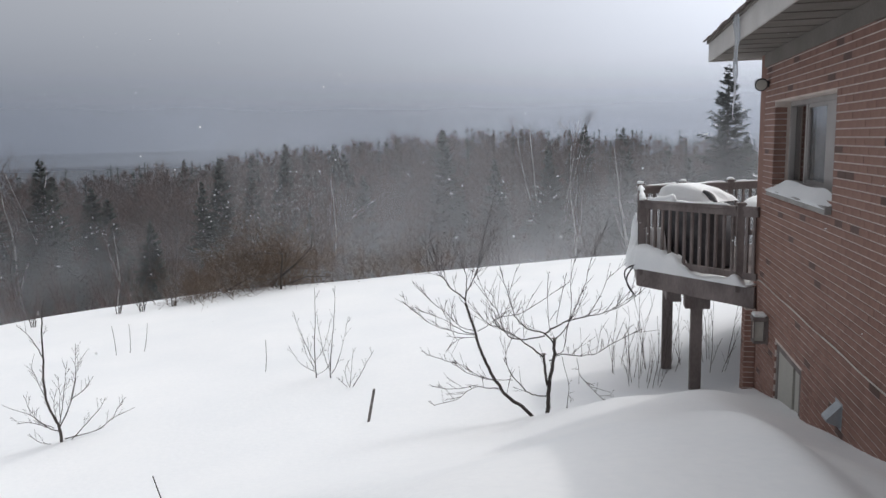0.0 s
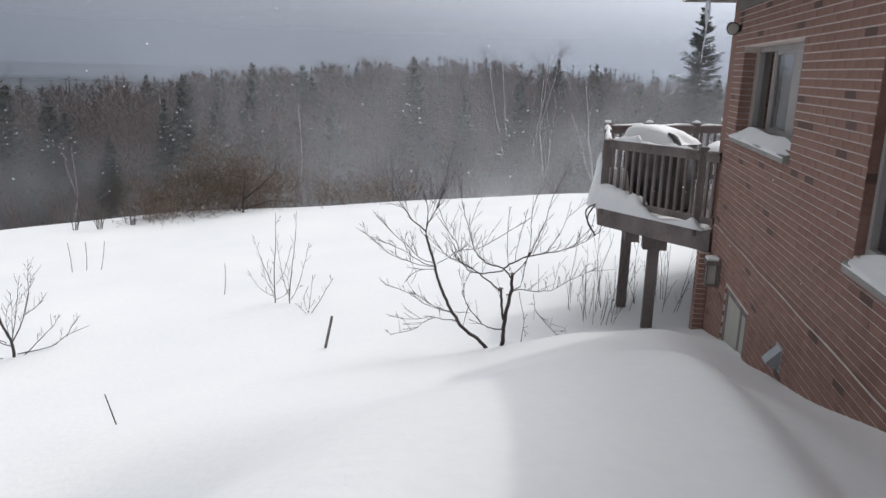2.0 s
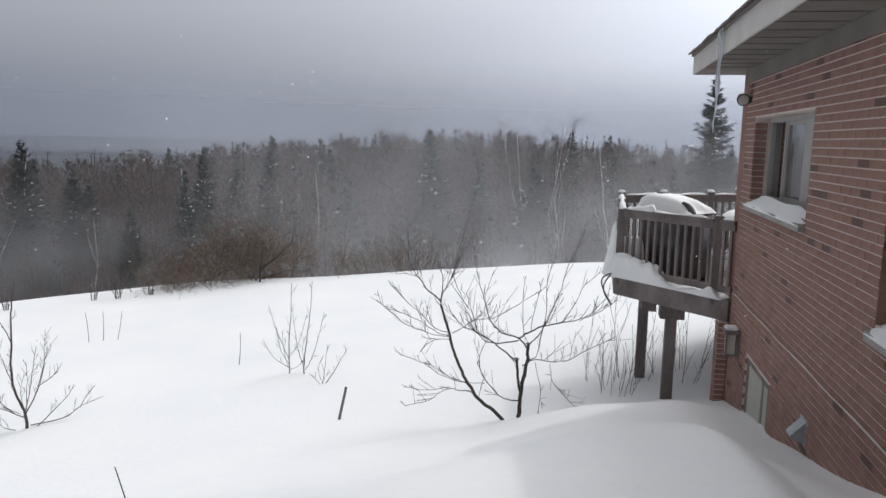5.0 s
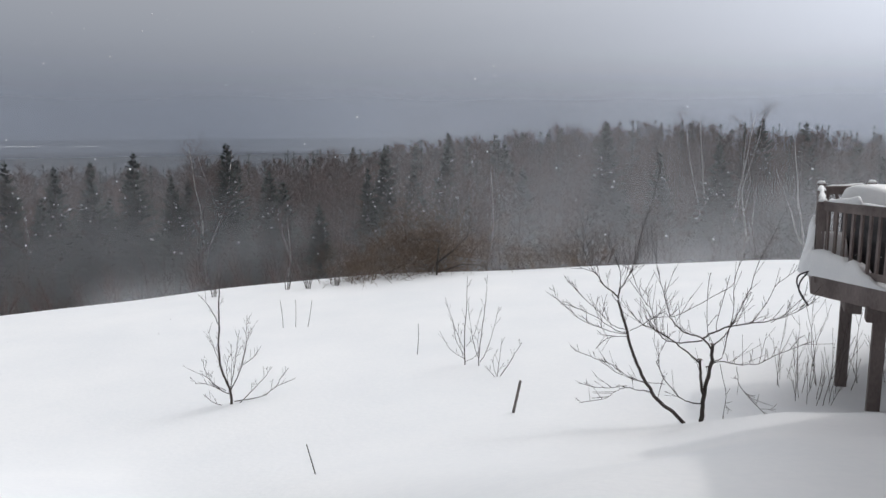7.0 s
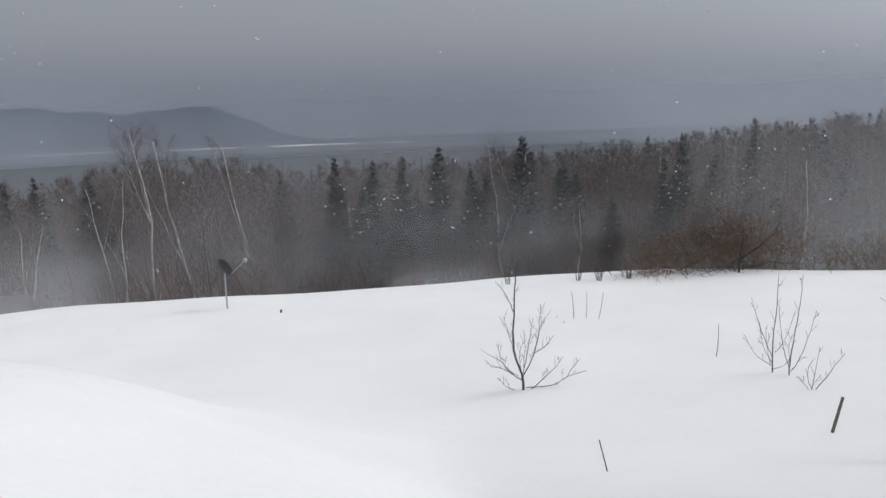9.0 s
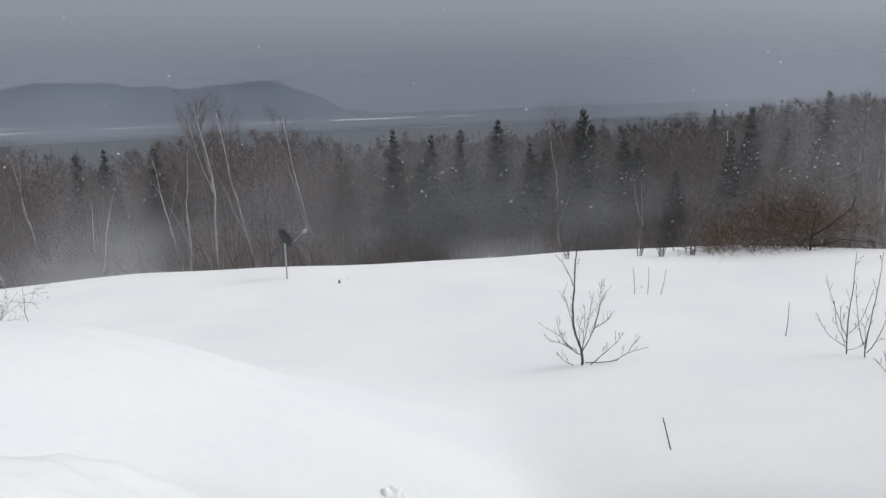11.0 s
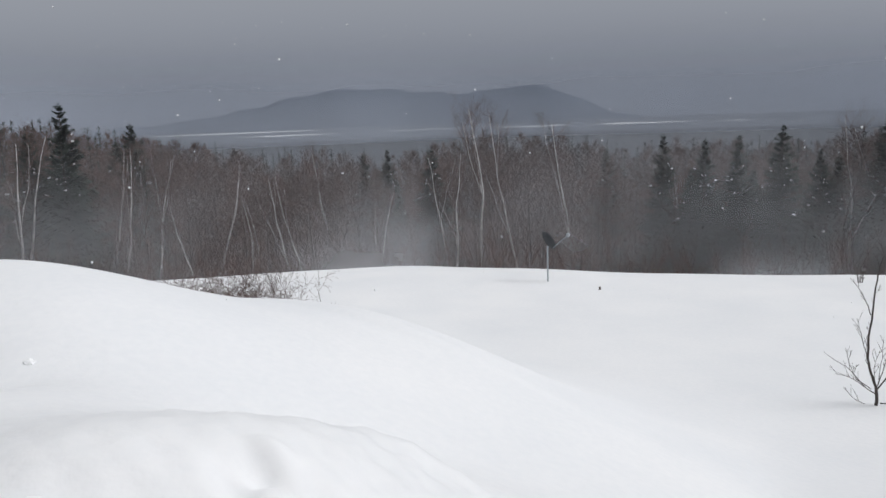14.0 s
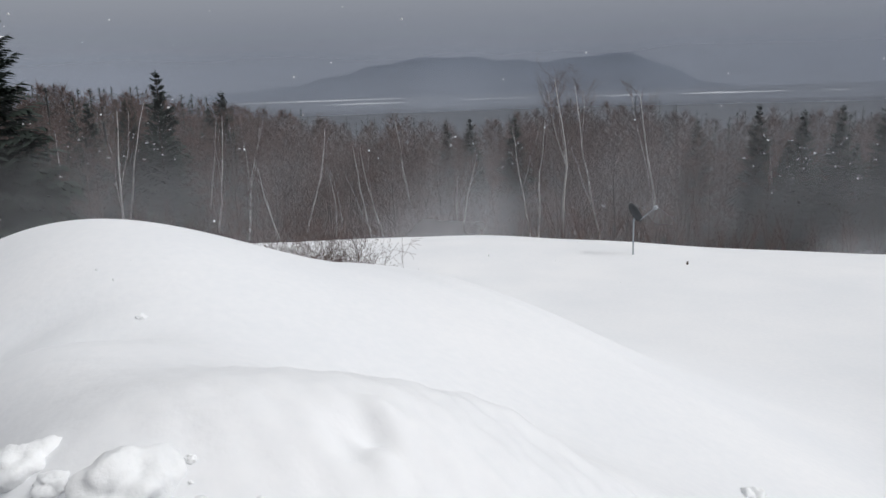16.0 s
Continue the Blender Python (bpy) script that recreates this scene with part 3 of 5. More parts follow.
def build_deck():
    d = thing("deck", (0, 0, 0), "raised weathered brown wooden deck with a railing, drifted with snow", "deck")
    for (ax, ay), (bx, by) in zip(CORNERS, CORNERS[1:]):
        part("rim_board", beam((ax, ay, DECK - 0.14), (bx, by, DECK - 0.14), 0.045, 0.27), DECK_WOOD, d, "broad rim board")
    # floor boards along x, clipped to the outline
    for k in range(49):
        y = 9.27 + 0.14 * k if k else 9.27
        if y > 12.95:
            break
        if y < 10.32:
            x0 = -0.02 - (y - 8.94) * 0.985 + 0.07
        elif y < 11.7:
            x0 = -1.3
        else:
            x0 = -1.26 + (y - 11.6) * 1.757
        part("floor_board", box((x0 + 0.03, y, DECK - 0.035), (4.55, y + 0.132, DECK), 0.003, 1), DECK_WOOD, d)
    for k in range(6):
        x = -0.9 + k * 0.9
        part("joist", box((x, max(9.25, 9.0 - x + 0.2), DECK - 0.24), (x + 0.04, min(12.9, 11.6 + max(0.05, (x + 1.1) / 1.8)), DECK - 0.036)), DECK_WOOD, d)
    posts = [(-0.62, 9.75), (-0.9, 11.0), (1.6, 12.8)]
    for x, y in posts:
        part("post", box((x - 0.075, y - 0.075, height(x, y) - 0.4), (x + 0.075, y + 0.075, DECK - 0.25), 0.006), DECK_WOOD, d, "square timber post")
    part("beam", box((-0.78, 9.66, DECK - 0.46), (-0.45, 9.9, DECK - 0.241), 0.006), DECK_WOOD, d, "short beam on the post")
    part("beam", box((-1.0, 10.0, DECK - 0.44), (-0.80, 11.7, DECK - 0.245), 0.006), DECK_WOOD, d)
    # railing
    rail_posts = [(-0.19, 9.12, 1.06), (-1.33, 10.28, 1.0), (-1.32, 11.0, 1.10), (-1.3, 11.68, 1.16), (-0.60, 12.08, 1.16), (0.22, 12.55, 1.16), (1.06, 13.02, 1.16)]
    for x, y, h in rail_posts:
        p = part("rail_post", box((x - 0.045, y - 0.045, DECK - 0.1), (x + 0.045, y + 0.045, DECK + h - 0.04), 0.004), DECK_WOOD, d)
        part("post_cap", box((x - 0.062, y - 0.062, DECK + h - 0.04), (x + 0.062, y + 0.062, DECK + h - 0.01), 0.008), DECK_WOOD, p)
    chain = [(0.03, 8.93, 1.0)] + rail_posts + [(4.5, 13.02, 1.16)]
    for (ax, ay, ah), (bx, by, bh) in zip(chain, chain[1:]):
        a, b = Vector((ax, ay, max(0, ah - 1.06))), Vector((bx, by, max(0, bh - 1.06)))
        way = (b - a).normalized()
        a, b = a + way * 0.047, b - way * 0.047
        up = Vector((0, 0, 1))
        part("top_rail", beam(a + up * (DECK + 0.985), b + up * (DECK + 0.985), 0.09, 0.04), DECK_WOOD, d)
        part("upper_rail", beam(a + up * (DECK + 0.92), b + up * (DECK + 0.92), 0.04, 0.088), DECK_WOOD, d)
        part("bottom_rail", beam(a + up * (DECK + 0.12), b + up * (DECK + 0.12), 0.04, 0.088), DECK_WOOD, d)
        n = max(2, int((b - a).length / 0.125))
        for i in range(n):
            c = a.lerp(b, (i + 0.5) / n) + Vector((-way.y, way.x, 0)) * 0.0
            part("baluster", beam(c + up * (DECK + 0.165), c + up * (DECK + 0.875), 0.036, 0.036, 0.003, up=(way.y, -way.x, 0)), DECK_WOOD, d)
    # two loops of cable hang off the deck corner
    V, F = [], []
    for k in range(2):
        pts = []
        for i in range(15):
            s = i / 14
            pts.append(Vector((-1.42 - 0.13 * math.sin(math.pi * s) * (1 + 0.25 * k), 10.3 - 0.16 * s - 0.05 * k, DECK + 0.05 - 0.45 * s + 0.1 * k * math.sin(math.pi * s))))
        tube(V, F, pts, [0.011] * 15, 6)
    alone("hanging_cable", (V, F), DARK_METAL, "dark looped cable hanging off the deck corner", "hose", smooth=True)
    return d


build_deck()


def snow_strip(a, b, width, rise, rng, n=None, label="ridge of snow lying on the deck rail", lean=0.0, group="snow on the railing"):
    """A rounded, uneven ridge of snow from a to b."""
    a, b = Vector(a), Vector(b)
    n = n or max(6, int((b - a).length / 0.06))
    way = (b - a).normalized()
    side = Vector((-way.y, way.x, 0)).normalized()
    ph = rng.uniform(0, 6)
    V, F, m = [], [], 7
    for i in range(n + 1):
        s = i / n
        k = min(1, (s * 9) ** 0.5, ((1 - s) * 9) ** 0.5)
        w = width * (0.75 + 0.25 * math.sin(9 * s + ph)) * max(k, 0.2)
        h = rise * (0.7 + 0.3 * math.sin(6.3 * s * (b - a).length + ph) + rng.uniform(-0.1, 0.1)) * max(k, 0.1)
        c = a.lerp(b, s)
        for j in range(m):
            t = math.pi * j / (m - 1)
            V.append(c + side * (math.cos(t) * w + lean * h) + Vector((0, 0, math.sin(t) * h)))
    for i in range(n):
        for j in range(m):
            q = (j + 1) % m
            F.append((i * m + j, i * m + q, (i + 1) * m + q, (i + 1) * m + j))
    F += [tuple(range(m))[::-1], tuple(n * m + j for j in range(m))]
    return alone("rail_snow", (V, F), SNOW_NEAR, label, "snow", group, smooth=True)


def drift(name, cx, cy, z, fn, nx, ny, sx, sy, label, turn=0.0, category="snow", group=""):
    """A heap of snow on a flat support, its height given by fn over a unit square."""
    V, F = [], []
    c, s = math.cos(radians(turn)), math.sin(radians(turn))
    for i in range(nx + 1):
        for j in range(ny + 1):
            u, v = i / nx, j / ny
            px, py = (u - 0.5) * sx, (v - 0.5) * sy
            V.append((cx + c * px - s * py, cy + s * px + c * py, z + max(0.0, fn(u, v))))
    for i in range(nx):
        for j in range(ny):
            a = i * (ny + 1) + j
            F.append((a, a + ny + 1, a + ny + 2, a + 1))
    base = len(V)
    V += [(v[0], v[1], z - 0.003) for v in V[:base]]
    ring = [i * (ny + 1) for i in range(nx + 1)] + [nx * (ny + 1) + j for j in range(1, ny + 1)] + [i * (ny + 1) + ny for i in range(nx - 1, -1, -1)] + [j for j in range(ny - 1, 0, -1)]
    for p, q in zip(ring, ring[1:] + ring[:1]):
        F.append((p, base + p, base + q, q))
    F += [tuple(base + f for f in reversed(face)) for face in F[:nx * ny]]
    return alone(name, (V, F), SNOW_NEAR, label, category, group, smooth=True)


def build_deck_snow():
    rng = random.Random(8)
    top = DECK + 1.004
    runs = [((-0.3, 9.23, 0), (-0.95, 9.88, 0), 0.045, 0.035), ((-0.9, 9.83, 0), (-1.28, 10.2, 0), 0.06, 0.10), ((-1.33, 10.35, 0), (-1.32, 10.93, 0.04), 0.05, 0.10), ((-1.32, 11.06, 0.04), (-1.3, 11.6, 0.1), 0.045, 0.07), ((-1.22, 11.73, 0.1), (-0.68, 12.04, 0.1), 0.045, 0.04),
            ((-0.53, 12.12, 0.1), (0.15, 12.51, 0.1), 0.045, 0.035), ((0.3, 12.6, 0.1), (1.0, 12.99, 0.1), 0.045, 0.035), ((1.14, 13.02, 0.1), (4.4, 13.02, 0.1), 0.045, 0.03)]
    for a, b, w, h in runs:
        snow_strip((a[0], a[1], top + a[2]), (b[0], b[1], top + b[2]), w, h, rng)
    for x, y in ((-1.32, 11.0), (-1.3, 11.68), (-0.60, 12.08), (0.22, 12.55), (1.06, 13.02), (-1.33, 10.28)):
        bm = bmesh.new()
        bmesh.ops.create_icosphere(bm, subdivisions=2, radius=1)
        for v in bm.verts:
            v.co = Vector((v.co.x * 0.066, v.co.y * 0.066, max(v.co.z, -0.15) * 0.042)) * (1 + 0.1 * math.sin(7 * v.co.x + x))
        me = bpy.data.meshes.new("post_snow")
        bm.to_mesh(me)
        bm.free()
        me.materials.append(SNOW_NEAR)
        me.polygons.foreach_set("use_smooth", [True] * len(me.polygons))
        o = new("post_snow", me)
        o.matrix_basis = Matrix.Translation((x, y, DECK + (1.0 if y == 10.28 else 1.09 if y == 11.0 else 1.15)))
        tagged(o, "cap of snow on a railing post", "snow", "snow on the railing posts")

    def corner(u, v):
        # a deep shelf at the far end, notched where the balusters stand, then thin with a small heap by the wall post
        e = min(1, 8 * v, 8 * (1 - v)) ** 0.5
        shelf = 0.29 / (1 + math.exp((u - 0.44) * 30)) * (1 + 0.12 * math.sin(11 * u)) - 0.05 * max(0, math.sin(48 * u)) * (u > 0.18) * (u < 0.46)
        return e * (0.045 + shelf + 0.10 * math.exp(-((u - 0.90) / 0.05) ** 2) + 0.02 * math.sin(17 * u + 3 * v)) * (1 - 0.25 * v) * min(1, 10 * (1 - u) + 0.15)

    drift("deck_snow", -0.70, 9.66, DECK + 0.003, corner, 60, 16, 1.86, 0.26, "snow drifted through the balusters along the deck edge", -45.5 + 0, group="snow on the deck")

    # snow plastered on the outside of the corner, ragged towards the top
    V, F = [], []
    n, m = 26, 9
    for i in range(n + 1):
        q = i / n
        y = 10.24 + 0.85 * q
        tall = (0.30 + 0.42 * math.exp(-((q - 0.55) / 0.3) ** 2)) * (1 + 0.12 * math.sin(23 * q) + 0.07 * math.sin(51 * q)) * min(1, 5 * q + 0.35, 6 * (1 - q) + 0.1)
        for j in range(m + 1):
            w = j / m
            thick = 0.15 * (1 - w) ** 0.6 * min(1, 4 * q + 0.3, 4 * (1 - q) + 0.2)
            V.append((-1.405 - thick - 0.02 * math.sin(9 * y + 4 * w), y, DECK - 0.02 + tall * w))
    back = len(V)
    V += [(-1.39, v[1], v[2]) for v in V[:back]]
    for i in range(n):
        for j in range(m):
            a = i * (m + 1) + j
            F += [(a, a + 1, a + m + 2, a + m + 1), (back + a, back + a + m + 1, back + a + m + 2, back + a + 1)]
        for j in (0, m):
            a = i * (m + 1) + j
            F.append((a, a + m + 1, back + a + m + 1, back + a))
    for i in (0, n):
        F += [(i * (m + 1) + j, i * (m + 1) + j + 1, back + i * (m + 1) + j + 1, back + i * (m + 1) + j) for j in range(m)]
    alone("corner_snow", (V, F), SNOW_NEAR, "wind-plastered snow clinging to the deck corner", "snow", "snow on the deck", smooth=True)

    def side(u, v):
        return (0.14 + 0.2 * math.exp(-((v - 0.05) / 0.3) ** 2) + 0.22 * math.exp(-((v - 0.03) / 0.1) ** 2) + 0.05 * math.sin(9 * v)) * min(1, 6 * u + 0.3, 6 * (1 - u)) ** 0.5

    drift("deck_snow", -1.16, 11.0, DECK + 0.003, side, 12, 40, 0.4, 1.25, "snow drifted through the balusters along the deck edge", 0, group="snow on the deck")

    def field(u, v):
        return 0.16 + 0.05 * math.sin(5 * u + 2 * v) + 0.05 * math.sin(7 * v)

    drift("deck_snow", 2.7, 11.2, DECK + 0.003, field, 20, 20, 2.9, 3.3, "even blanket of snow over the deck boards", 0, group="snow on the deck")


build_deck_snow()


def build_grill():
    """A covered barbecue behind the slanted railing, under a thick cap of snow."""
    g = thing("covered_grill", pose(-0.57, 10.5, DECK + 0.003, 0, 0, -45) @ Matrix.Diagonal((0.9, 1, 1, 1)), "barbecue under a dark fabric cover with folded flap", "grill")
    bm = box((-0.56, -0.28, 0.04), (0.56, 0.28, 0.98), 0.05, 3)
    for v in bm.verts:
        k = 1 + 0.03 * math.sin(9 * v.co.z + 5 * v.co.x) - 0.12 * max(0, v.co.z - 0.7)
        v.co.x *= k
        v.co.y *= k
    part("cover", bm, COVER, g, "dark weatherproof cover", smooth=True)
    V, F = [], []
    for k in range(3):
        pts = [Vector((0.30 + 0.07 * i + 0.02 * k, -0.20 + 0.03 * math.sin(i + k), 1.12 - 0.026 * i * (1 + 0.2 * i) - 0.045 * k)) for i in range(6)]
        tube(V, F, pts, [0.02, 0.035, 0.04, 0.038, 0.03, 0.012], 7)
    part("flap", (V, F), COVER, g, "rumpled fold of the cover", smooth=True)
    for x in (-0.45, 0.45):
        for y in (-0.2, 0.2):
            part("foot", box((x - 0.03, y - 0.03, 0), (x + 0.03, y + 0.03, 0.05)), DARK_METAL, g)

    V, F = [], []
    n, m = 26, 14
    for i in range(n + 1):
        for j in range(m + 1):
            u, v = i / n * 2 - 1, j / m * 2 - 1
            r = max(abs(u), abs(v))
            e = max(0, 1 - r ** 6) ** 0.5
            h = (0.20 - 0.05 * u + 0.02 * math.sin(3 * u + 2)) * e
            if u > 0.45:
                h *= max(0.25, 1 - (u - 0.45) * 1.9 * (1 if v < 0.2 else 0.4))
            V.append((u * 0.54, v * 0.29, 0.975 + h))
    for i in range(n):
        for j in range(m):
            a = i * (m + 1) + j
            F.append((a, a + m + 1, a + m + 2, a + 1))
    c = alone("grill_snow", (V, F), SNOW_NEAR, "thick smooth cap of snow on the covered grill", "snow", smooth=True)
    c.matrix_basis = pose(-0.57, 10.5, DECK + 0.003, 0, 0, -45) @ Matrix.Diagonal((0.9, 1, 1, 1))

    t = thing("patio_table", (0.75, 11.3, DECK + 0.003), "round patio table buried under a dome of snow", "table")
    V, F = [], []
    tube(V, F, [Vector((0, 0, 0.70)), Vector((0, 0, 0.74))], [0.55, 0.55], 28)
    part("tabletop", (V, F), DARK_METAL, t)
    for k in range(4):
        a = math.pi / 4 + k * math.pi / 2
        V, F = [], []
        tube(V, F, [Vector((0.4 * math.cos(a), 0.4 * math.sin(a), 0.0)), Vector((0.34 * math.cos(a), 0.34 * math.sin(a), 0.70))], [0.02, 0.02], 8)
        part("leg", (V, F), DARK_METAL, t)
    V, F = [], []
    for i in range(9):
        r = 0.56 * math.sin(math.pi / 2 * i / 8)
        for k in range(28):
            a = 2 * math.pi * k / 28
            V.append((0.75 + r * math.cos(a), 11.3 + r * math.sin(a), DECK + 0.744 + 0.24 * max(0, 1 - (i / 8) ** 2.4) + 0.02 * math.sin(3 * a) * (i / 8)))
    for i in range(8):
        for k in range(28):
            q = (k + 1) % 28
            F.append((i * 28 + k, (i + 1) * 28 + k, (i + 1) * 28 + q, i * 28 + q))
    alone("table_snow", (V, F), SNOW_NEAR, "dome of snow on the patio table", "snow", smooth=True)


build_grill()

# ---- distance ----
ICE_FAR = haze_material("far_ice", (0.75, 0.77, 0.8))
EYE = Vector((-2.0, -0.8, 3.42))


def polar(az, dist, z=0.0):
    a = radians(az)
    return Vector((EYE.x - math.sin(a) * dist, EYE.y + math.cos(a) * dist, z))


def build_distance():
    V, F = [], []
    n = 150
    for i in range(n + 1):
        az = -20 + 150 * i / n
        e = -0.55 + 2.6 * math.exp(-((az - 77.5) / 8.5) ** 2) + 2.45 * math.exp(-((az - 63.5) / 4.8) ** 2) + 0.8 * math.exp(-((az - 70) / 5) ** 2) + 0.75 * math.exp(-((az - 90) / 14) ** 2)
        e -= 0.5 * max(0.0, min(1.0, (54 - az) / 8))
        e += 0.10 * math.sin(az * 1.7) + 0.05 * math.sin(az * 4.1)
        d = 4300
        for k, (q, dd) in enumerate(((-0.06, 0), (0.5, 120), (1.0, 240), (0.6, 420))):
            p = polar(az, d + dd)
            V.append((p.x, p.y, EYE.z + (d + dd) * math.tan(radians(-0.75 + (e + 0.75) * max(0, q))) - (40 if q < 0 else 0)))
    for i in range(n):
        for k in range(3):
            a = 4 * i + k
            F.append((a, a + 1, a + 5, a + 4))
    alone("backdrop_mountains", (V, F), HAZED_MOUNTAIN, "low wooded mountains, blue haze painted into their colour", "mountains", kind="structure", smooth=True)
    V, F = [], []
    for i in range(81):
        az = 15 + 110 * i / 80
        for d in (1150, 4350):
            p = polar(az, d)
            V.append((p.x, p.y, -22))
    for i in range(80):
        F.append((2 * i, 2 * i + 1, 2 * i + 3, 2 * i + 2))
    alone("water", (V, F), HAZED_DISTANCE, "dark open water of a distant lake", "water", kind="structure")
    rng = random.Random(4)
    for a, b, near, far in ((79, 93, 2900, 3500), (78.5, 86.5, 1780, 2030), (60.5, 67, 1850, 2050), (52.4, 60, 1800, 2080), (48.5, 51, 1800, 1900), (70, 76, 2000, 2120)):
        V, F = [], []
        k = 40
        for i in range(k + 1):
            s = i / k
            az = a + (b - a) * s
            t = max(0.0, min(1, 5 * s, 5 * (1 - s)))
            mid, half = (near + far) / 2, (far - near) / 2 * t * (0.75 + 0.25 * math.sin(9 * s + a) + rng.uniform(-0.12, 0.12))
            for d in (mid - half, mid + half):
                p = polar(az, d)
                V.append((p.x, p.y, -21.8))
        for i in range(k):
            F.append((2 * i, 2 * i + 1, 2 * i + 3, 2 * i + 2))
        alone("ice_sheet", (V, F), ICE_FAR, "pale strip of snow-covered ice on the far lake", "ice", "ice on the lake")


build_distance()


def snow_haze(name, low, thick, top, size, side=False, haze_tint=(0.78, 0.8, 0.84, 1)):
    """Painted haze for see-through sheets: blowing snow, mostly clear, denser in plumes and towards the ground."""
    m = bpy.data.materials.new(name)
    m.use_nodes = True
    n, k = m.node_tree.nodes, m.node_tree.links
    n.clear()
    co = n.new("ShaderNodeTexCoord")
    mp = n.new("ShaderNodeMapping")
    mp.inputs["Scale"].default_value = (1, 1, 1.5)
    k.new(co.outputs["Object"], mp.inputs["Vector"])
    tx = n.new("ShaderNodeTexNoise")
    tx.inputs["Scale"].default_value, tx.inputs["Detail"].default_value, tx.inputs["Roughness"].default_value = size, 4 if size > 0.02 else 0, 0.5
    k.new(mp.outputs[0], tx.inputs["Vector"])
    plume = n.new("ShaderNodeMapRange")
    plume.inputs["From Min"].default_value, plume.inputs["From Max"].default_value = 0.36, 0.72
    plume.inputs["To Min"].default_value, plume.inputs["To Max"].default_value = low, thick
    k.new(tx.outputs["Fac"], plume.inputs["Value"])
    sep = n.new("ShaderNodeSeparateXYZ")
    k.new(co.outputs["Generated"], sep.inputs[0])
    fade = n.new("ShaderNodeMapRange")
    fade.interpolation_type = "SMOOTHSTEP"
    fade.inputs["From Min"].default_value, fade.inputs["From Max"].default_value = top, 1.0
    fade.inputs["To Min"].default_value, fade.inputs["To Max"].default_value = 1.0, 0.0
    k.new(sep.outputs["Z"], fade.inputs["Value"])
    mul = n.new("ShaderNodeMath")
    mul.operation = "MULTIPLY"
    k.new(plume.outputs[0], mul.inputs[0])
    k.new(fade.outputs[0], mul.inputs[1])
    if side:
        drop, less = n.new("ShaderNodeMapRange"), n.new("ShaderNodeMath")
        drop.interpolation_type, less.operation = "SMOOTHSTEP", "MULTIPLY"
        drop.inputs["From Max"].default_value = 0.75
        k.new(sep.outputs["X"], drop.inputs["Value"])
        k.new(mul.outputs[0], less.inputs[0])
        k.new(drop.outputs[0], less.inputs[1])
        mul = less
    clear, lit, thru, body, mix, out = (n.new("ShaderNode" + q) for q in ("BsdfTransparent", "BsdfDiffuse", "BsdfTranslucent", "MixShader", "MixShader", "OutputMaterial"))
    lit.inputs["Color"].default_value = thru.inputs["Color"].default_value = haze_tint
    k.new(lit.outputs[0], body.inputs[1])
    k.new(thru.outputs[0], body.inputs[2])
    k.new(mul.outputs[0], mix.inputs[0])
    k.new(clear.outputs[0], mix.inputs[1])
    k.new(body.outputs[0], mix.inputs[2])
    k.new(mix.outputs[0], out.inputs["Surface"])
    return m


def build_snow_haze():
    # clear sheets curved round the camera stand in for hazy air
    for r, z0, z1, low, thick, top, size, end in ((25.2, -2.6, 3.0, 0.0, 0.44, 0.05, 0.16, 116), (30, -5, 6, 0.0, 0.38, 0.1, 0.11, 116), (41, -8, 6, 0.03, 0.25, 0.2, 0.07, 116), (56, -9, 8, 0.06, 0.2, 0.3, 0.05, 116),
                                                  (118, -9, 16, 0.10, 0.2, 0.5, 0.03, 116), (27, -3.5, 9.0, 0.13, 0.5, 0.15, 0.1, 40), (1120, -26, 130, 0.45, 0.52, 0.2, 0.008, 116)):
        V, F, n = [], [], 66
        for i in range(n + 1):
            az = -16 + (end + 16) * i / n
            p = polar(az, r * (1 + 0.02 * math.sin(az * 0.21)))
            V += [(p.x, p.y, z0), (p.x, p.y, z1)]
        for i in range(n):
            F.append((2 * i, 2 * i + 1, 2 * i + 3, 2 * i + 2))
        # the farthest sheet is tinted blue to paint haze over lake and mountains
        alone("snow_haze", (V, F), snow_haze("snow_haze", low, thick, top, size, end < 90, (0.62, 0.69, 0.82, 1) if r > 500 else (0.78, 0.8, 0.84, 1)), "see-through sheet standing in for haze of blowing snow", "blowing snow", kind="stuff", smooth=True)


build_snow_haze()


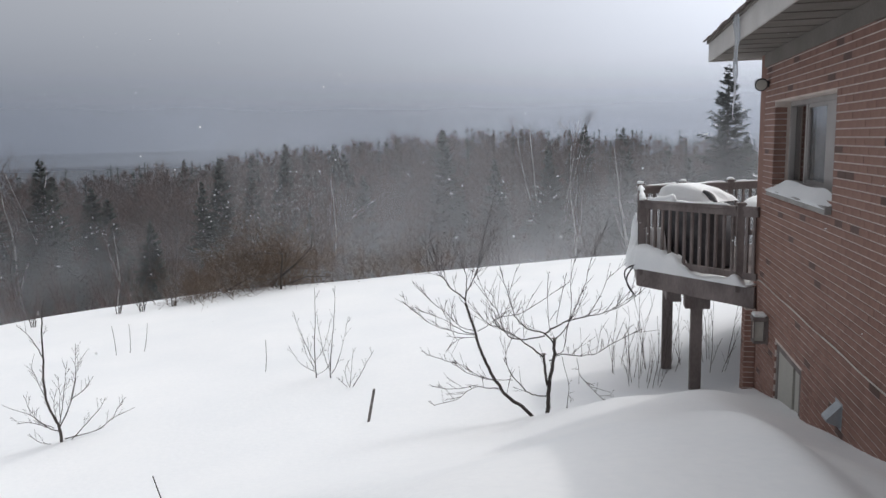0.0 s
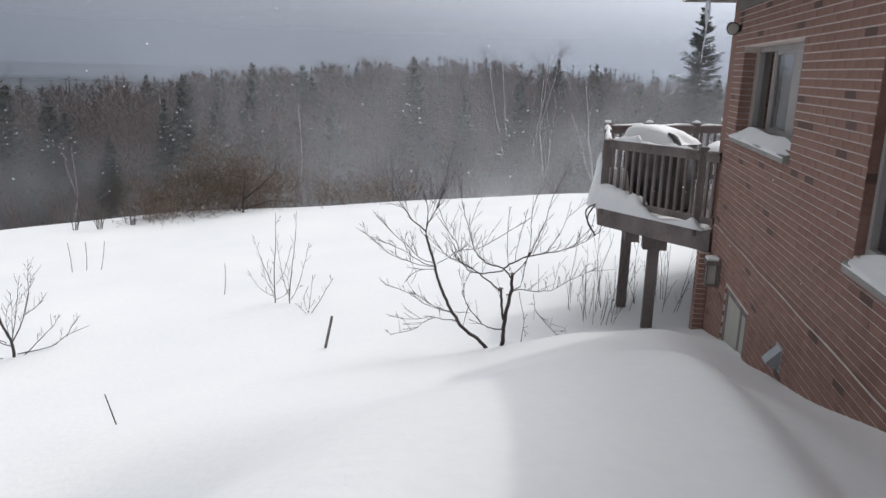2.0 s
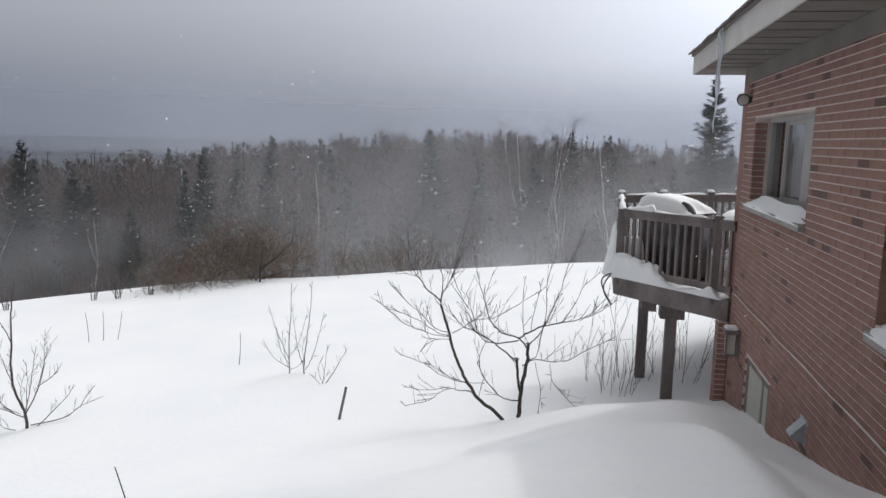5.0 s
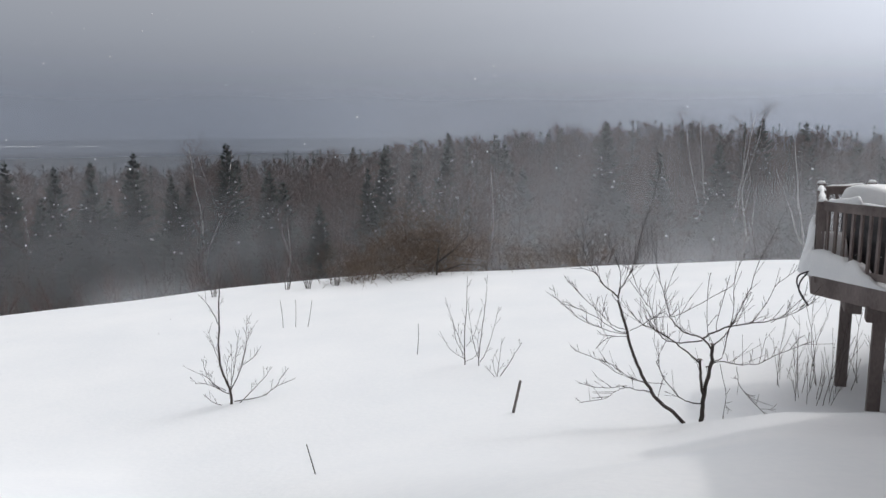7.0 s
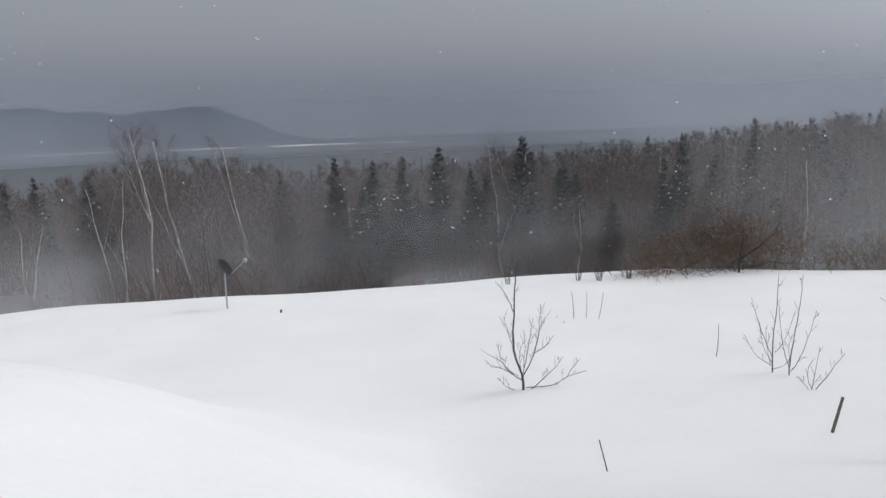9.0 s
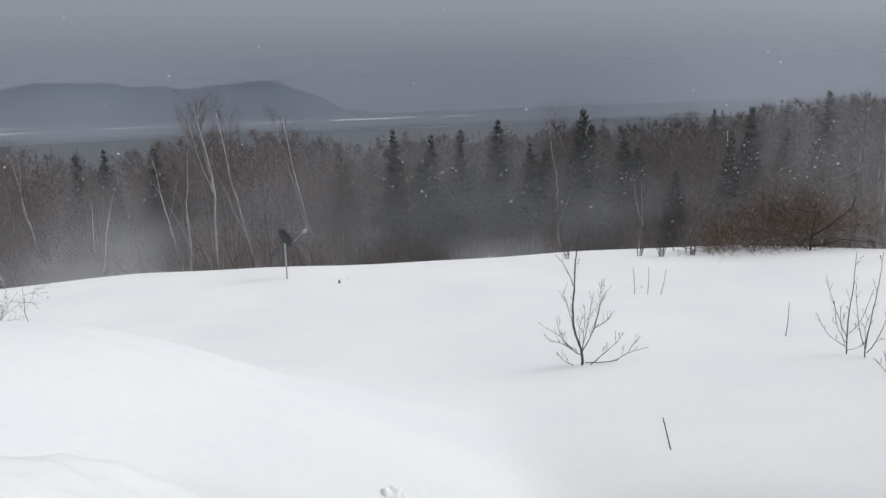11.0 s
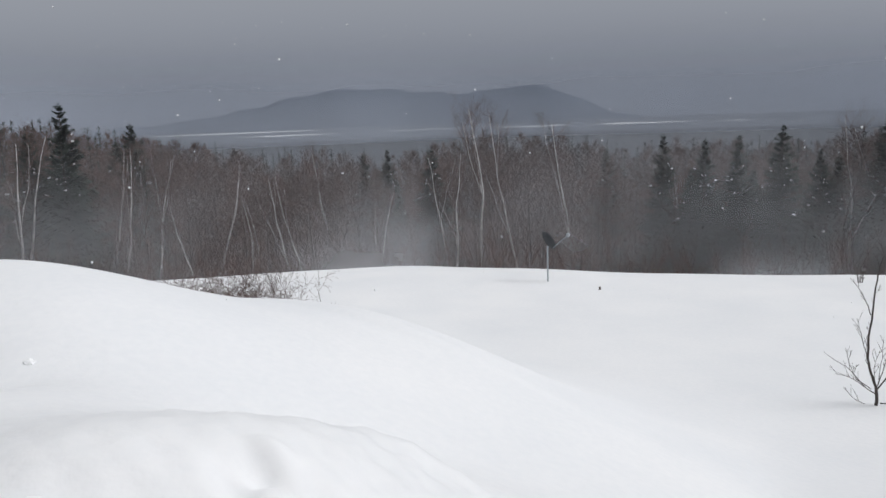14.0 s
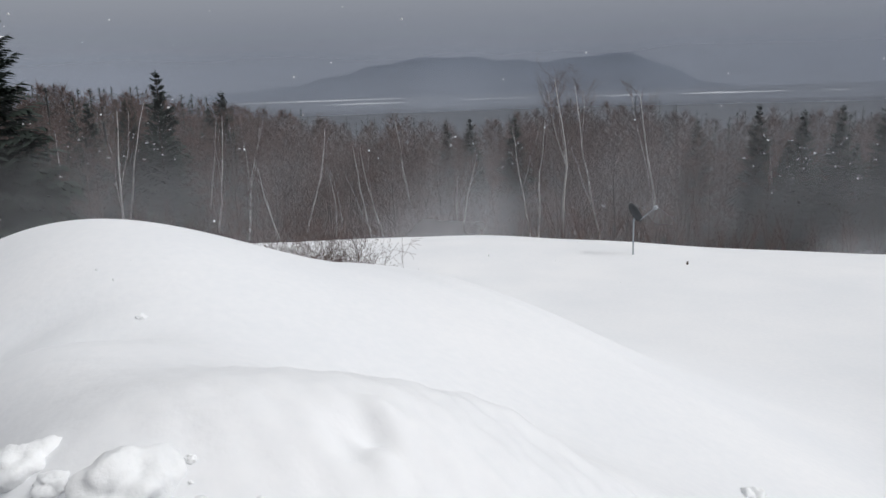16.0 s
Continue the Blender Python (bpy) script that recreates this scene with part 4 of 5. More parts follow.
# ---- woods ----
def spruce_parts(rng, h, tiers, per, steps, ragged=0.25):
    """Trunk, needle boughs and caught snow of a spruce h high: whorls of drooping boughs that fan out into sprays."""
    tv, tf = [], []
    tube(tv, tf, [Vector((0, 0, -0.3)), Vector((0, 0, h * 0.5)), Vector((0, 0, h * 0.97))], [0.017 * h, 0.009 * h, 0.0015 * h], 6)
    V, F, SV, SF = [], [], [], []
    flecks = random.Random(int(h * tiers))
    wide = h * rng.uniform(0.22, 0.27)

    def sliver(p, along, way, width):
        i = len(V)
        V.extend((p - along * width, p + along * width, p + way))
        F.append((i, i + 1, i + 2))

    for t in range(tiers):
        swing = rng.uniform(0.8, 1.12)
        for k in range(max(5, int(per * (1 - 0.5 * t / tiers)))):
            s = min(0.985, max(0.0, (t + rng.uniform(-0.15, 0.5)) / tiers))
            a = rng.uniform(0, 6.3)
            length = (wide * (1 - s) ** 0.95 * swing + 0.009 * h) * rng.uniform(1 - ragged * 1.5, 1 + ragged)
            droop = -0.45 + 0.85 * s + rng.uniform(-0.12, 0.12)
            d = Vector((math.cos(a), math.sin(a), droop))
            c = Vector((-math.sin(a), math.cos(a), 0))
            p0 = Vector((0, 0, h * (0.04 + 0.955 * s)))
            curl = 0.22 * length
            for q in range(steps):
                u = 0.12 + 0.88 * q / steps
                p = p0 + d * length * u + Vector((0, 0, curl * u * u))
                reach = length * (0.46 - 0.26 * u) * rng.uniform(0.8, 1.2) + 0.008 * h
                for side in (-1, 1):
                    sliver(p, d, (d * 0.55 + c * side * 0.8 + Vector((0, 0, -0.28 + rng.uniform(-0.12, 0.12)))) * reach, length * 0.085 + 0.003 * h)
            tip = p0 + d * length * 0.8 + Vector((0, 0, curl * 0.64))
            sliver(tip, c, d * length * 0.3 + Vector((0, 0, curl * 0.4)), length * 0.05)
            sliver(p0 + Vector((0, 0, 0.02 * h)), c, d * length * 0.75 + Vector((0, 0, -0.01 * h)), length * 0.16 + 0.004 * h)
            if steps > 3 and s > 0.42 and flecks.random() < 0.05:
                b, w, up = p0 + d * length * 0.62 + Vector((0, 0, curl * 0.4)), length * 0.07, Vector((0, 0, 0.006 * h))
                j = len(SV)
                SV += [b + c * w + up, b + d * length * 0.22 + up, b - c * w + up, b + up * 2.6]
                SF += [(j, j + 1, j + 3), (j + 1, j + 2, j + 3), (j + 2, j, j + 3)]
    return (tv, tf), (V, F), (SV, SF)


def birch_parts(rng, h, stems=1):
    """A birch h high: crooked pale stems that fork into steep pale limbs under a thin dark crown."""
    tv, tf, V, F = [], [], [], []

    def stem(p, d, length, r, fork, start):
        n = 9
        pts, rads = [p.copy()], [r]
        for i in range(n):
            d = (d + Vector((rng.gauss(0, 0.085), rng.gauss(0, 0.085), 0.10))).normalized()
            p = p + d * length / n
            pts.append(p.copy())
            rads.append(max(0.008, r * (1 - 0.93 * ((i + 1) / n) ** 0.9)))
        tube(tv, tf, pts, rads, 6)
        for i in range(int(n * start), n):
            for _ in range(4):
                at = pts[i].lerp(pts[i + 1], rng.random())
                a = rng.uniform(0, 6.3)
                way = Vector((math.cos(a), math.sin(a), rng.uniform(0.7, 1.7)))
                grow(rng, V, F, at, way, h * rng.uniform(0.07, 0.15), max(0.011, rads[i] * 0.3), 2, 0.6, 0.2, (4, 4), 0.12, 3, 4, 0.35, 0.55)
        for j in range(fork):
            i = rng.randrange(int(n * 0.42), int(n * 0.75))
            a = rng.uniform(0, 6.3)
            stem(pts[i], Vector((0.35 * math.cos(a), 0.35 * math.sin(a), 1)), (h - pts[i].z) * rng.uniform(0.6, 0.9), rads[i] * 0.5, 0, 0.2)

    for s in range(stems):
        tilt = 0.03 + 0.04 * (stems > 1)
        stem(Vector((0.16 * s, 0.06 * s, -0.3)), Vector((rng.gauss(0, tilt), rng.gauss(0, tilt), 1)).normalized(), h * rng.uniform(0.92, 1.0), h * 0.0100, rng.choice((1, 2)), 0.45)
    return (tv, tf), (V, F)


def bare_parts(rng, h, boughs, level, birch=False, low=0.25, stems=1, seg=6):
    """Trunk and leafless crown of a tree h high."""
    tv, tf, V, F = [], [], [], []
    girth = 0.0080 if birch else 0.010
    for s in range(stems):
        lean = Vector((rng.gauss(0, 0.035 + 0.07 * (stems > 1)), rng.gauss(0, 0.035 + 0.07 * (stems > 1)), 1)).normalized()
        pts, rads = [Vector((0.12 * s, 0.05 * s, -0.3))], [h * girth]
        p, d = pts[0].copy(), lean
        for i in range(8):
            d = (d + Vector((rng.gauss(0, 0.055), rng.gauss(0, 0.055), 0.09))).normalized()
            p = p + d * (h / 8)
            pts.append(p.copy())
            rads.append(h * girth * (0.06 + 0.94 * (1 - (i + 1) / 8) ** (1.35 if birch else 1.0)))
        tube(tv, tf, pts, rads, 6)
        for b in range(boughs // stems):
            q = low + (0.97 - low) * (b + rng.random()) / (boughs // stems)
            i = min(7, int(q * 8))
            at = pts[i].lerp(pts[i + 1], q * 8 - i)
            a = rng.uniform(0, 6.3)
            way = Vector((math.cos(a), math.sin(a), rng.uniform(0.5, 1.3) if birch else rng.uniform(0.35, 1.2)))
            grow(rng, V, F, at, way, h * rng.uniform(0.16, 0.30) * (1.15 - 0.6 * q), rads[i] * 0.5 + 0.004, level, 0.75, 0.22, (4, 5, 5), 0.13, 3, 4, 0.3, 0.55)
    return (tv, tf), (V, F)


def sprays(rng, F, V, low, h, wide, count, fine):
    """Adds a haze of fine twigs, slender three-cornered slivers, round the crown of a tree h high."""
    for _ in range(count):
        q = low + (1 - low) * rng.random() ** 0.8
        r = wide * h * math.sin(math.pi * min(1, 0.12 + 0.9 * (q - low) / (1 - low))) ** 0.7 * rng.random() ** 0.6
        a = rng.uniform(0, 6.3)
        p = Vector((r * math.cos(a), r * math.sin(a), q * h))
        d = Vector((0.55 * math.cos(a) + rng.gauss(0, 0.35), 0.55 * math.sin(a) + rng.gauss(0, 0.35), rng.uniform(0.3, 1.2))).normalized()
        c = d.cross(Vector((rng.gauss(0, 1), rng.gauss(0, 1), rng.gauss(0, 1)))).normalized() * fine
        i = len(V)
        V += [p - c, p + c, p + d * h * rng.uniform(0.03, 0.085)]
        F.append((i, i + 1, i + 2))


def tree_thing(name, parts, mats, label, category, group):
    t = thing(name, (0, 0, 0), label, category, group)
    part("trunk", parts[0], mats[0], t, smooth=True)
    part("crown", parts[1], mats[1], t)
    if len(parts) > 2:
        clots = part("bough_snow", parts[2], SNOW_NEAR, t, "clots of snow caught on the boughs")
        tagged(clots, "clots of snow caught on the boughs", kind="stuff")
    return t


def top_elevation(az):
    return float(np.interp(az, [-20, -8, -2, 4, 10, 16, 24, 31, 38, 46, 52, 57, 62, 68, 75, 85, 93, 98, 103, 110, 120],
                           [0.2, 0.1, 0.5, 0.8, 1.0, 0.5, -0.1, -1.0, -1.3, -1.8, -1.9, -2.3, -1.0, -1.0, -2.2, -1.7, 0.0, 0.8, 1.3, 1.8, 2.0]))


def build_woods():
    rng = random.Random(21)
    H = 10.0
    spruces = [tree_thing("spruce", spruce_parts(rng, H, 32, 17, 6), (BARK, NEEDLES), "dark snow-dusted spruce at the edge of the woods", "tree", "spruces") for _ in range(3)]
    def twiggy(low, wide, count, fine, *args):
        made = bare_parts(*args)
        sprays(rng, made[1][1], made[1][0], low, H, wide, count, fine)
        return made

    birches = [tree_thing("birch", birch_parts(rng, H, n), (BIRCH, WOODS_BRANCH), "bare birch with a pale forked trunk before the woods", "tree", "birches") for n in (1, 1, 1, 1, 2)]
    bares = [tree_thing("bare_tree", twiggy(0.2, 0.2, 700, 0.008, rng, H, 24, 2, False, 0.15), (GREY_WOODS, WOODS_BRANCH), "leafless grey-brown tree in the snowy woods", "tree", "bare trees") for _ in range(4)]
    pool = {"spruce": spruces, "birch": birches, "bare": bares}
    used = set()

    def put(kind, az, el, dist):
        src = rng.choice(pool[kind])
        p = polar(az, dist)
        z = height(p.x, p.y)
        h = EYE.z + dist * math.tan(radians(el)) - z
        k = h / H
        wide = k * rng.uniform(0.9, 1.15) if kind != "birch" else k
        m = Matrix.Translation((p.x, p.y, z)) @ pose(0, 0, 0, 0, 0, rng.uniform(0, 360)) @ Matrix.Diagonal((wide, wide, k, 1))
        if src not in used:
            used.add(src)
            src.matrix_basis = m
        else:
            copy_thing_scaled(src, m)

    special = [("spruce", -8.9, 4.9, 33), ("spruce", -1.6, 0.7, 52), ("spruce", 1.2, 1.0, 50), ("birch", 3.5, 2.5, 37), ("birch", 4.4, 2.0, 39), ("spruce", 23.8, 0.1, 60), ("spruce", 19.0, -2.2, 42),
               ("birch", 30.3, -0.6, 40), ("birch", 29.2, -1.2, 41), ("birch", 41.9, 0.2, 36), ("spruce", 40.3, -0.6, 37), ("spruce", 46.7, -1.2, 31.5), ("spruce", 49.5, -1.8, 32.5),
               ("spruce", 54.6, -1.6, 35), ("birch", 68.4, 1.6, 36), ("birch", 65.5, 0.9, 38), ("birch", 61.0, 0.75, 42), ("birch", 70.3, -1.5, 35), ("spruce", 75.2, -2.1, 50), ("spruce", 77.0, -2.4, 52),
               ("birch", 88.0, -1.2, 38), ("birch", 95.6, -0.4, 37), ("birch", 99.8, 0.6, 38), ("spruce", 97.7, 2.0, 36), ("spruce", 93.4, 0.5, 50), ("spruce", 108.0, 7.6, 30), ("spruce", 112.5, 5.0, 31),
               ("birch", 92.5, -0.8, 40), ("birch", 82.0, -2.4, 38), ("birch", 52.5, -4.0, 36), ("birch", 58.0, -4.0, 37), ("birch", 36.5, -5.0, 36), ("spruce", 33.6, -5.2, 30), ("spruce", 10.5, -3.5, 40),
               ("spruce", 28.5, -0.8, 62), ("spruce", 26.3, -0.8, 64), ("spruce", 22.2, -0.5, 60), ("spruce", 20.2, 0.0, 62), ("spruce", 18.2, 0.1, 60), ("spruce", 18.0, -2.4, 32), ("spruce", 71.9, -2.1, 36), ("spruce", 58.7, -2.6, 36), ("spruce", 15.3, 0.4, 58), ("spruce", 16.2, 0.1, 60), ("spruce", 31.0, -0.9, 60), ("spruce", 12.0, 0.9, 58),
               ("birch", 23.4, -2.6, 36), ("birch", 89.9, -4.0, 36), ("birch", 83.0, -3.4, 36), ("birch", 79.5, -1.4, 42), ("birch", 76.4, -4.7, 35), ("birch", 94.8, -0.1, 36), ("spruce", 44.2, -2.9, 36)]
    for s in special:
        put(*s)
    for az, el, dist in ((22.0, -3.0, 27), (20.6, -4.2, 26), (19.6, -3.2, 28), (18.2, -5.0, 27), (21.3, -5.5, 25.5), (14.5, -4.5, 28), (27.5, -5.0, 29), (8.0, -5.0, 28)):
        put("bare", az, el, dist)
    for i in range(250):
        az = -14 + 128 * (i + rng.random()) / 250
        dist = rng.uniform(31, 50)
        lim = top_elevation(az)
        drop = rng.uniform(0.0, 3.0) if rng.random() < 0.6 else rng.uniform(2.0, 5.5)
        roll = rng.random()
        kind = "bare" if roll < 0.60 else "birch" if roll < 0.66 else "spruce"
        if kind == "spruce" and 56 < az < 93 and roll < 0.99:
            kind = "bare"
        put(kind, az, lim - drop, dist)
    # what lies behind cannot be counted: one mesh a kind
    lows = [twiggy(0.1, 0.24, 900, 0.019, rng, H, 10, 1, False, 0.2, 1) for _ in range(5)]
    lowsp = [spruce_parts(rng, H, 18, 7, 2, 0.35) for _ in range(3)]
    for name, variants, mat, count, label in (("far_woods", lows, WOODS_BRANCH, 620, "dense leafless woods fading into blowing snow"),
                                              ("far_spruces", lowsp, NEEDLES, 330, "dense dark spruces beyond the leafless trees")):
        arrs = []
        for (tv, tf), (cv, cf) in (v[:2] for v in variants):
            arrs.append((np.array([tuple(v) for v in tv + cv]), tf + [tuple(len(tv) + q for q in f) for f in cf]))
        AV, AF, off = [], [], 0
        for i in range(count):
            v, f = arrs[i % len(arrs)]
            az = -16 + 132 * (i + rng.random()) / count
            dist = rng.uniform(46, 115)
            if name == "far_spruces" and 58 < az < 92:
                dist = rng.uniform(80, 150)
            p = polar(az, dist)
            z = height(p.x, p.y)
            el = top_elevation(az) - (abs(rng.gauss(0, 0.9)) - 0.35 if name == "far_spruces" else abs(rng.gauss(0, 1.3)) + 0.35)
            k = max(0.35, (EYE.z + dist * math.tan(radians(el)) - z) / H)
            a = rng.uniform(0, 6.3)
            c, s = math.cos(a) * min(k, 1.5), math.sin(a) * min(k, 1.5)
            AV.append(np.stack([p.x + c * v[:, 0] - s * v[:, 1], p.y + s * v[:, 0] + c * v[:, 1], z + k * v[:, 2]], 1))
            AF += [tuple(off + q for q in face) for face in f]
            off += len(v)
        me = bpy.data.meshes.new(name)
        me.from_pydata(np.concatenate(AV).tolist(), [], AF)
        me.materials.append(mat)
        tagged(new(name, me), label, "woods", kind="stuff")
    # undergrowth along the foot of the woods
    V, F = [], []
    for i in range(900):
        az = -14 + 128 * rng.random()
        p = polar(az, rng.uniform(25.5, 36))
        p.z = height(p.x, p.y) - 0.05
        for k in range(3):
            a = rng.uniform(0, 6.3)
            grow(rng, V, F, p, Vector((0.35 * math.cos(a), 0.35 * math.sin(a), 1)), rng.uniform(0.6, 2.2), 0.012, 1, 0.6, 0.2, (4, 3), 0.1, 3, 3, 0.3, 0.5)
    alone("undergrowth", (V, F), WOODS_BRANCH, "thin leafless undergrowth at the foot of the woods", "undergrowth", kind="stuff")


def copy_thing_scaled(src, m):
    made = copy_thing(src, m)
    made.matrix_basis = m
    return made


build_woods()


# ---- plants in the field ----
def bend_through(points, steps):
    """A smooth line through the points."""
    out, last = [], len(points) - 1
    for i in range(last):
        p0, p1, p2, p3 = points[max(i - 1, 0)], points[i], points[i + 1], points[min(i + 2, last)]
        for k in range(steps):
            u = k / steps
            out.append(0.5 * (2 * p1 + (p2 - p0) * u + (2 * p0 - 5 * p1 + 4 * p2 - p3) * u * u + (3 * p1 - p0 - 3 * p2 + p3) * u ** 3))
    return out + [points[-1]]


def stemmed(name, x, y, label, group, seed, right, curves):
    """A small leafless plant: each curve is a stem (thickness, twigs, points along and up), leaning a little out of the plane."""
    rng = random.Random(seed)
    o = thing(name, (x, y, height(x, y) - 0.02), label, "shrub", group)
    away = Vector((-right.y, right.x, 0))
    for r, twigs, points in curves:
        V, F = [], []
        lean = rng.uniform(-0.35, 0.35)
        high = points[0][1]
        pts = [p + Vector((rng.gauss(0, 0.003), rng.gauss(0, 0.003), 0)) for p in bend_through([right * a + away * lean * (b - high) + Vector((0, 0, b)) for a, b in points], 4)]
        n = len(pts)
        tube(V, F, pts, [max(0.003, r * (1 - 0.75 * i / (n - 1))) for i in range(n)], 6)
        twigs = round(twigs * 1.5)
        for j in range(twigs):
            s = 0.3 + 0.65 * (j + rng.random()) / twigs
            i = min(n - 2, int(s * (n - 1)))
            along = (pts[i + 1] - pts[i]).normalized()
            way = along * 0.8 + right * rng.choice((-0.5, 0.5)) + away * rng.gauss(0, 0.4) + Vector((0, 0, 0.25))
            grow(rng, V, F, pts[i], way, rng.uniform(0.07, 0.19), 0.0032, 1 if j % 3 == 0 else 0, 0.5, 0.1, (2, 2), 0.025, 3, 4, 0.6, 0.5)
        part("shoot", (V, F), PLANT, o, smooth=True)
    return o


def build_fruit_tree():
    base = Vector((-2.55, 8.03, 0))
    base.z = height(base.x, base.y) - 0.05
    t = thing("fruit_tree", base, "bare double-stemmed young fruit tree with pruned stubs", "tree")
    right, away = Vector((0.985, 0.17, 0)), Vector((-0.17, 0.985, 0))

    def at(a, b, c=0.0):
        return right * a + away * c + Vector((0, 0, b))

    rng = random.Random(11)

    def limb(points, r0, r1, shoots, long, depth=0.0):
        """One limb through points placed to fit the camera's view, leaning depth towards or away from that plane, with
        straight thin shoots.
        """
        V, F = [], []
        r0, r1 = 0.74 * r0, 0.8 * r1
        line = bend_through([at(a, b, depth * i / (len(points) - 1)) for i, (a, b) in enumerate(points)], 4)
        pts = [p + Vector((rng.gauss(0, 0.004), rng.gauss(0, 0.004), rng.gauss(0, 0.004))) for p in line]
        n = len(pts)
        tube(V, F, pts, [max(0.0033, r0 + (r1 - r0) * i / (n - 1)) for i in range(n)], 8)
        shoots = round(shoots * 2.1)
        for j in range(shoots):
            s = 0.25 + 0.75 * (j + rng.random()) / shoots
            i = min(n - 2, int(s * (n - 1)))
            p = pts[i].lerp(pts[i + 1], s * (n - 1) - i)
            along = (pts[i + 1] - pts[i]).normalized()
            way = along * rng.uniform(0.3, 0.9) + right * rng.gauss(0, 0.45) + away * rng.gauss(0, 0.6) + Vector((0, 0, rng.uniform(0.0, 1.0)))
            grow(rng, V, F, p, way, 0.8 * long * (0.5 + 1.2 * rng.random() ** 1.6) * (1.15 - 0.4 * s), 0.0032, 1 if j % 3 == 0 else 0, 0.45, 0.1, (2, 2), 0.018, 4, 5, 0.6, 0.6)
        part("limb", (V, F), PLANT, t, smooth=True)

    limb([(-0.15, -0.03), (-0.32, 0.14), (-0.47, 0.25), (-0.60, 0.42), (-0.72, 0.64), (-0.82, 0.88), (-0.87, 1.07), (-0.95, 1.34), (-0.99, 1.48)], 0.031, 0.017, 5, 0.3, -0.1)
    limb([(-0.99, 1.48), (-1.05, 1.56), (-1.14, 1.63), (-1.24, 1.77), (-1.30, 1.86), (-1.39, 2.07), (-1.48, 2.29)], 0.013, 0.003, 7, 0.35, -0.2)
    limb([(-1.25, 1.78), (-1.33, 1.97), (-1.43, 2.34)], 0.005, 0.002, 2, 0.25, 0.1)
    limb([(-0.99, 1.48), (-0.98, 1.56), (-0.93, 1.65), (-0.88, 1.76), (-0.83, 1.90), (-0.70, 2.43), (-0.55, 3.03)], 0.012, 0.003, 6, 0.4, 0.15)
    limb([(-0.98, 1.55), (-0.97, 1.71), (-0.98, 1.82), (-1.04, 1.99), (-1.14, 2.19)], 0.009, 0.002, 4, 0.35, -0.1)
    limb([(-0.87, 1.75), (-0.79, 1.95), (-0.67, 2.18)], 0.005, 0.002, 2, 0.3, 0.2)
    limb([(-0.87, 1.05), (-1.05, 1.10), (-1.22, 1.20), (-1.45, 1.29), (-1.69, 1.33)], 0.007, 0.002, 6, 0.3, 0.2)
    limb([(-0.89, 1.10), (-1.05, 1.17), (-1.22, 1.35), (-1.39, 1.52), (-1.52, 1.71)], 0.006, 0.002, 5, 0.3, -0.25)
    limb([(-0.88, 1.05), (-1.15, 1.12), (-1.43, 1.26), (-1.73, 1.55)], 0.006, 0.002, 5, 0.3, -0.3)
    limb([(-0.87, 1.02), (-1.07, 0.98), (-1.25, 0.80)], 0.005, 0.002, 4, 0.25, 0.15)
    limb([(-0.59, 0.37), (-0.75, 0.39), (-0.85, 0.42), (-0.99, 0.37), (-1.12, 0.29), (-1.39, 0.23)], 0.008, 0.002, 5, 0.25, -0.2)
    limb([(-0.85, 0.42), (-1.15, 0.35), (-1.43, 0.37)], 0.004, 0.002, 3, 0.2, 0.1)
    limb([(-0.60, 0.45), (-0.85, 0.52), (-1.05, 0.63), (-1.25, 0.69), (-1.50, 0.75)], 0.006, 0.002, 5, 0.25, 0.2)
    limb([(-0.43, 0.48), (-0.69, 0.50), (-0.95, 0.59), (-1.19, 0.76)], 0.005, 0.002, 4, 0.25, -0.15)
    limb([(0.00, -0.03), (0.01, 0.18), (0.02, 0.39), (0.05, 0.59), (0.09, 0.80), (0.09, 0.99)], 0.037, 0.024, 1, 0.3, 0.03)
    limb([(0.01, 0.35), (-0.02, 0.52), (-0.04, 0.69), (-0.05, 0.82)], 0.024, 0.018, 1, 0.3, -0.05)
    limb([(0.00, 0.27), (-0.12, 0.27), (-0.22, 0.30), (-0.35, 0.42), (-0.45, 0.56), (-0.50, 0.69), (-0.49, 0.83), (-0.42, 0.98)], 0.011, 0.003, 6, 0.3, 0.1)
    limb([(-0.05, 0.76), (-0.22, 0.90), (-0.42, 1.02), (-0.59, 1.10), (-0.72, 1.14), (-0.82, 1.24)], 0.014, 0.003, 9, 0.35, 0.25)
    limb([(0.09, 0.93), (-0.02, 1.05), (-0.09, 1.09), (-0.22, 1.12), (-0.34, 1.22), (-0.41, 1.34), (-0.47, 1.54), (-0.54, 1.78), (-0.61, 2.12)], 0.015, 0.003, 9, 0.4, -0.15)
    limb([(-0.03, 1.03), (-0.19, 0.99), (-0.32, 0.97), (-0.45, 0.99), (-0.52, 1.07), (-0.56, 1.18), (-0.60, 1.31), (-0.69, 1.41), (-0.79, 1.61), (-0.89, 1.88)], 0.011, 0.003, 9, 0.4, 0.3)
    limb([(-0.85, 1.09), (-0.69, 1.20), (-0.57, 1.29), (-0.29, 1.37), (0.13, 1.65)], 0.006, 0.002, 6, 0.3, -0.2)
    limb([(-0.03, 1.05), (0.08, 1.12), (0.25, 1.20), (0.45, 1.25), (0.68, 1.29), (0.91, 1.37), (1.16, 1.54)], 0.015, 0.003, 9, 0.4, 0.1)
    limb([(0.09, 0.97), (0.18, 1.08), (0.26, 1.22), (0.35, 1.44), (0.45, 1.71), (0.51, 1.99), (0.69, 2.41)], 0.01, 0.003, 4, 0.35, -0.15)
    limb([(0.09, 0.78), (0.19, 0.83), (0.25, 1.10), (0.30, 1.37), (0.31, 1.78), (0.43, 2.14)], 0.009, 0.003, 4, 0.35, 0.15)
